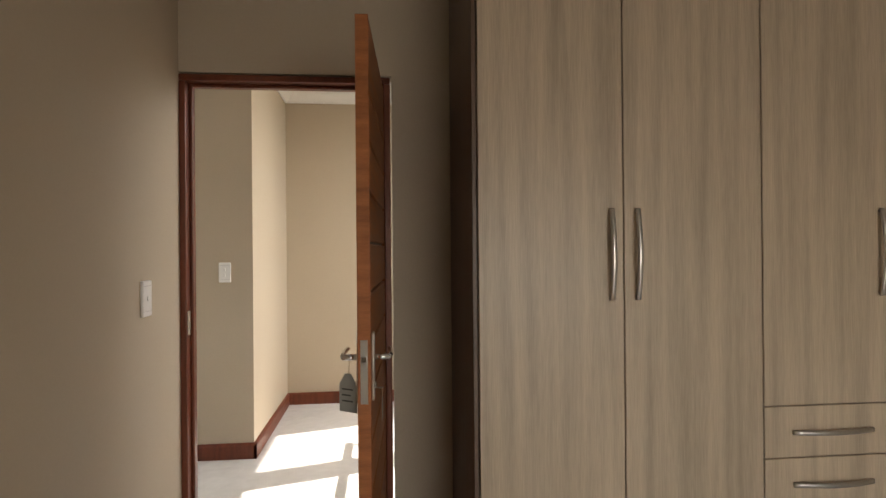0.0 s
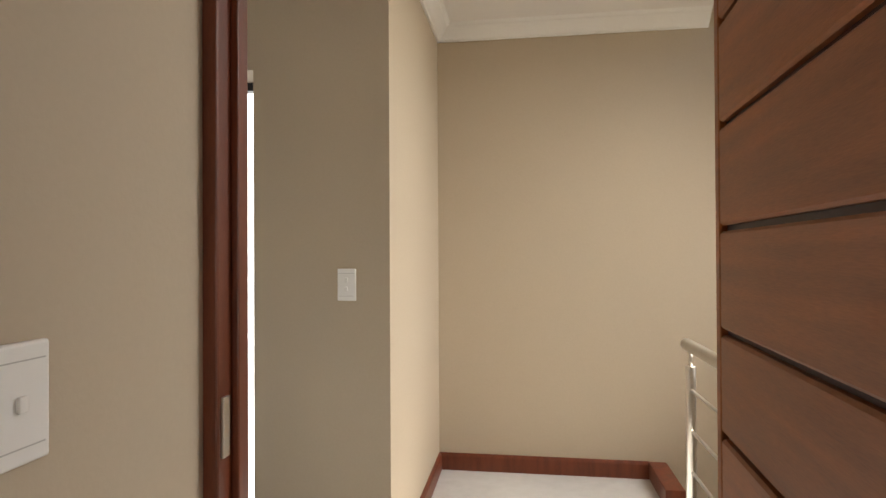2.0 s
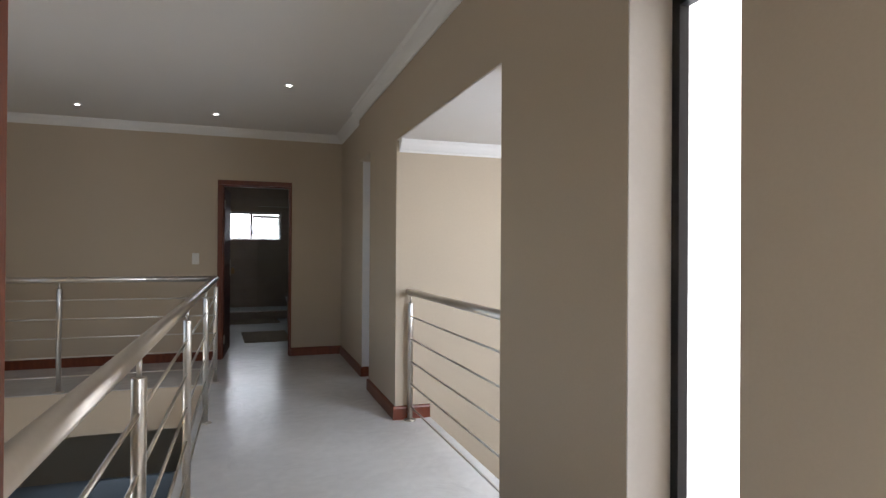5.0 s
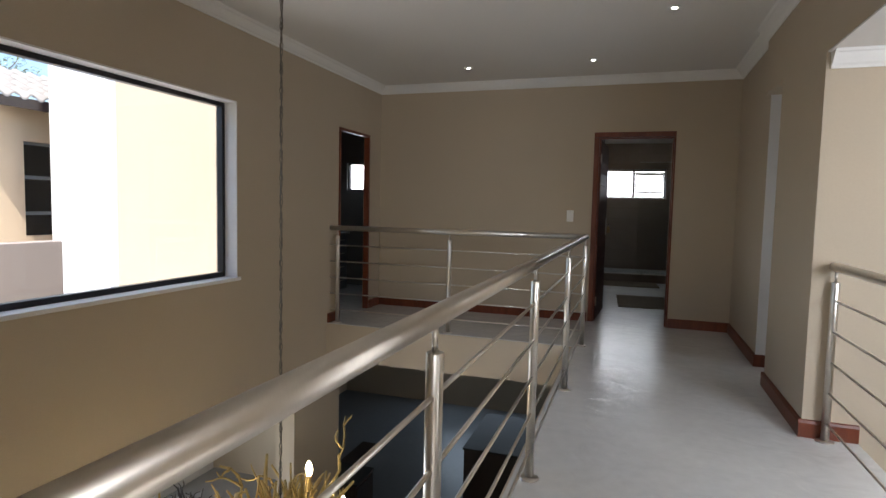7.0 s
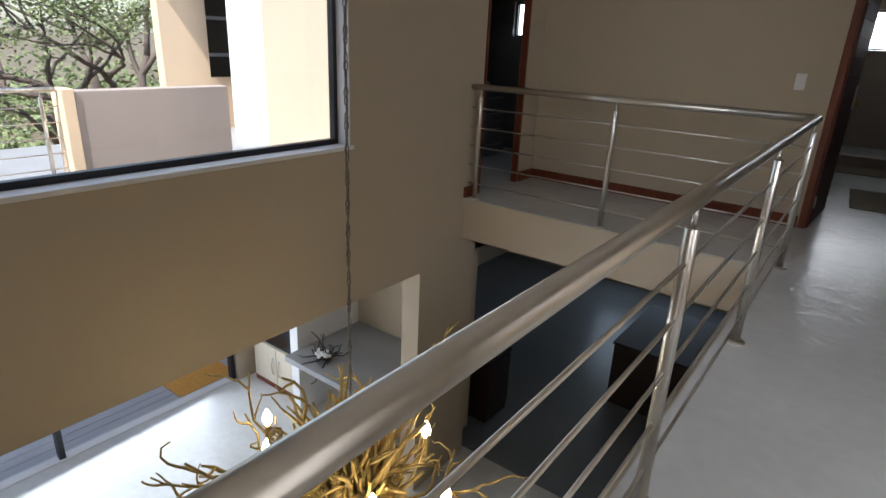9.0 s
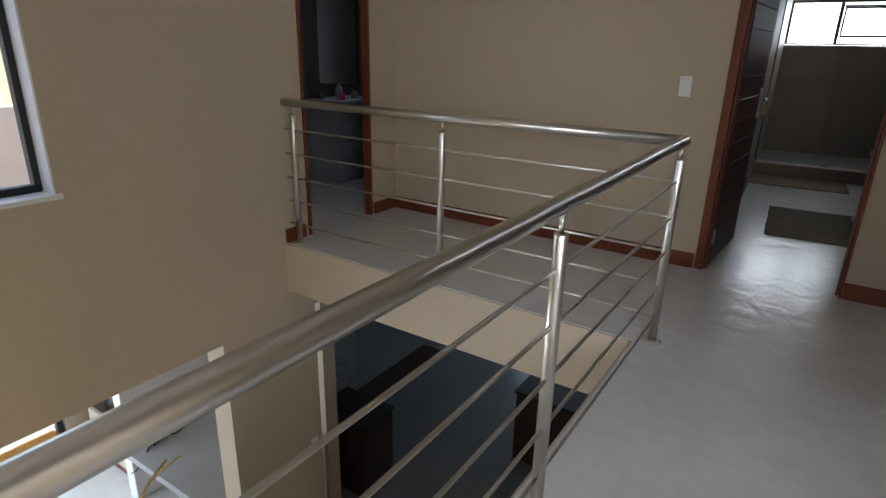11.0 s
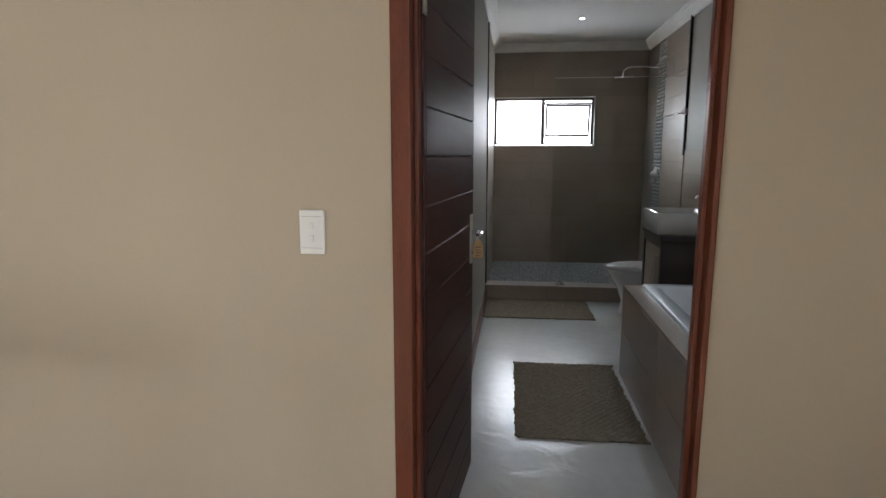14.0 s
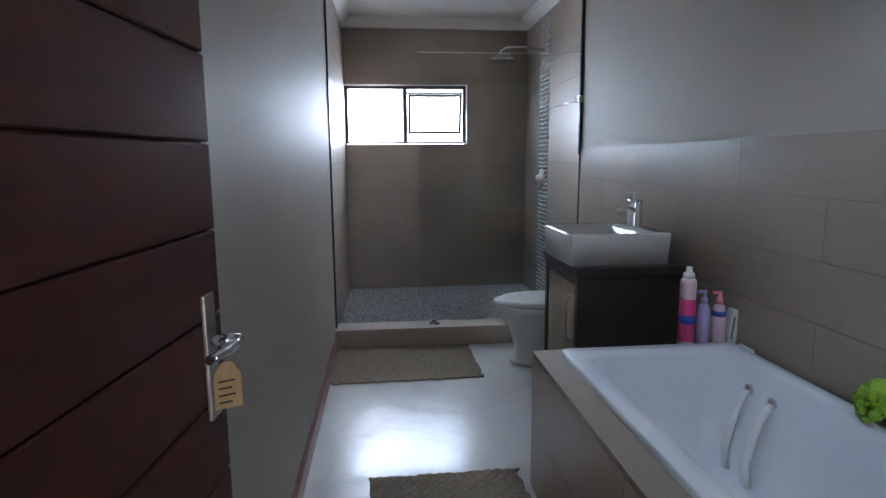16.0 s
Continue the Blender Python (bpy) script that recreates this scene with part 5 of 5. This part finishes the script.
wn_ = part("window", boxes((-9.75, -9.70, 7.35, 7.40, 0.6, 2.19), (-9.75, -9.70, 7.92, 7.97, 0.6, 2.19), (-9.75, -9.70, 7.4, 7.92, 2.14, 2.19), (-9.75, -9.70, 7.4, 7.92, 1.56, 1.62), (-9.75, -9.70, 7.4, 7.92, 0.95, 1.01)), GREYUNIT, wing)
part("window_pane", boxes((-9.73, -9.72, 7.4, 7.92, 0.6, 2.14)), SCREEN, wn_)
bm = bmesh.new()
n, step = 48, 0.055
prof = [(6.05 + i * step, 0.045 * math.sin(i * step * 2 * math.pi / 0.27)) for i in range(n)]
for r in range(4):
    x0, x1, z0, z1 = -9.15 - r * 0.38, -9.55 - r * 0.38, 2.86 + r * 0.17, 3.06 + r * 0.17
    lo = [bm.verts.new((x0, y, z0 + w)) for y, w in prof]
    hi = [bm.verts.new((x1, y, z1 + w - 0.03)) for y, w in prof]
    un = [bm.verts.new((x0, y, z0 + w - 0.03)) for y, w in prof]
    for i in range(n - 1):
        bm.faces.new((lo[i], lo[i + 1], hi[i + 1], hi[i])).smooth = True
        bm.faces.new((un[i], un[i + 1], lo[i + 1], lo[i]))
part("roof", bm, ROOFT, wing, "wavy roof tiles")
part("fascia", boxes((-9.2, -9.16, 6.05, 8.65, 2.66, 2.82), (-9.6, -9.2, 6.05, 8.65, 2.78, 2.82)), UNIT, wing)
tr = railing("railing", "pale steel railing of the terrace outside", (-7.2, 2.3, -0.3), (-7.2, 4.0, -0.3), (0.2, 1.55))


def acacia(label, x, y, h, seed):
    """A thorn tree: crooked limbs that fork three times, and thin crowns of tiny leaves at their ends."""
    r = random.Random(seed)
    top = base("acacia_tree", label, "tree", pose(x, y, -3.2), group="thorn trees outside")
    bm, tips = bmesh.new(), []

    def limb(p, d, length, rad, depth):
        pts = [Vector(p)]
        for i in range(6):
            d = (d + Vector((r.gauss(0, 0.2), r.gauss(0, 0.2), r.gauss(0.02, 0.12)))).normalized()
            pts.append(pts[-1] + d * length / 6)
        bent(bm, pts, rad, 6, rad * 0.55)
        if depth == 0:
            tips.extend(pts[2:])
            return
        if depth == 1:
            tips.extend(pts[4:])
        for k in range(r.choice((2, 3, 3))):
            nd = (d + Vector((r.gauss(0, 0.6), r.gauss(0, 0.6), r.gauss(0.1, 0.3)))).normalized()
            limb(pts[r.choice((4, 5, 6))], nd, length * r.uniform(0.6, 0.8), rad * 0.55, depth - 1)

    limb((0, 0, 0), Vector((r.gauss(0, 0.15), r.gauss(0, 0.15), 1)), h * 0.36, h * 0.017, 4)
    part("trunk", bm, BARK, top)
    vs, fs = [], []
    for p in tips:
        for i in range(26):
            c = p + Vector((r.gauss(0, 0.22), r.gauss(0, 0.22), r.gauss(0, 0.13)))
            a, b, s = Vector((r.gauss(0, 1), r.gauss(0, 1), r.gauss(0, 0.5))).normalized(), Vector((r.gauss(0, 1), r.gauss(0, 1), r.gauss(0, 1))).normalized(), r.uniform(0.03, 0.065)
            k = len(vs)
            vs += [c - a * s, c + b * s * 0.5, c + a * s, c - b * s * 0.5]
            fs.append((k, k + 1, k + 2, k + 3))
    me = bpy.data.meshes.new("crown")
    me.from_pydata(vs, [], fs)
    me.materials.append(LEAF)
    crown = new("crown", me)
    crown.parent = top


acacia("thorny acacia tree with thin green crown beyond the terrace", -13.0, 8.3, 9.5, 2)
acacia("thorny acacia tree with thin green crown beyond the terrace", -15.5, 7.6, 10.5, 7)
acacia("low green thorn tree behind the terrace railing", -14.0, 5.9, 8.0, 9)
acacia("low green thorn tree behind the terrace railing", -19.0, 11.5, 11.0, 12)
bm = bmesh.new()
vs, fs, r = [], [], random.Random(8)
for i in range(9000):
    x, y = -17 - 28 * r.random() ** 0.7, r.uniform(2, 36)
    c = Vector((x, y, -3.2 + abs(r.gauss(0, 1.7)) * (0.7 + 0.5 * noise.noise((x * 0.3, y * 0.3, 0)))))
    for j in range(2):
        a, b, s = Vector((r.gauss(0, 1), r.gauss(0, 1), r.gauss(0, 0.6))).normalized(), Vector((r.gauss(0, 1), r.gauss(0, 1), r.gauss(0, 1))).normalized(), r.uniform(0.1, 0.25)
        k = len(vs)
        vs += [c - a * s, c + b * s * 0.6, c + a * s, c - b * s * 0.6]
        fs.append((k, k + 1, k + 2, k + 3))
me = bpy.data.meshes.new("bush_thicket")
me.from_pydata(vs, [], fs)
me.materials.append(LEAF)
tagged(new("bush_thicket", me), "low green bush thicket behind the house", "bushes", kind="stuff")
bm.free()


# ---- wall tiles, piece by piece ----
def tiles(parent_name, label, axis, at, out, u0, u1, z0, z1, uw=0.9, zh=0.203, z_top_first=True):
    """Tiles in broken bond on a wall of the bathroom; at: the wall's face, out: -1 or 1, the way they stand out."""
    top = structure(parent_name, boxes((*sorted((at, at + out * 0.003)), u0, u1, z0, z1) if axis == "x" else (u0, u1, *sorted((at, at + out * 0.003)), z0, z1)), GROUT, label, "wall tiles", B)
    row, z = 0, z1
    while z > z0 + 0.02:
        lo = max(z0, z - zh)
        u = u0 - (uw / 2 if row % 2 else 0)
        while u < u1 - 0.01:
            a, b = max(u, u0), min(u + uw, u1)
            if b - a > 0.02:
                p, q = sorted((at + out * 0.0025, at + out * 0.009))
                cell = (p, q, a + 0.0015, b - 0.0015, lo + 0.0015, z - 0.0015) if axis == "x" else (a + 0.0015, b - 0.0015, p, q, lo + 0.0015, z - 0.0015)
                part("tile", boxes(cell), TILE, top)
            u += uw
        z, row = lo, row + 1


tiles("tiles_bath_east", "taupe stone-look tiles beside the bath", "x", BR, -1, 7.2, 10.80, 0.0, 1.38)
tiles("tiles_shower_east", "taupe stone-look tiles in the shower", "x", BR, -1, 10.83, BF, 0.06, 2.5)
tiles("tiles_shower_west", "taupe stone-look tiles in the shower", "x", BL, 1, 10.84, BF, 0.06, 2.5)
tiles("tiles_shower_north_low", "taupe stone-look tiles under the shower window", "y", BF, -1, BL + 0.01, BR - 0.01, 0.06, 1.455)
tiles("tiles_shower_north_side", "taupe stone-look tiles beside the shower window", "y", BF, -1, 0.912, BR - 0.01, 1.455, 2.015)
tiles("tiles_shower_north_top", "taupe stone-look tiles over the shower window", "y", BF, -1, BL + 0.01, BR - 0.01, 2.015, 2.505)
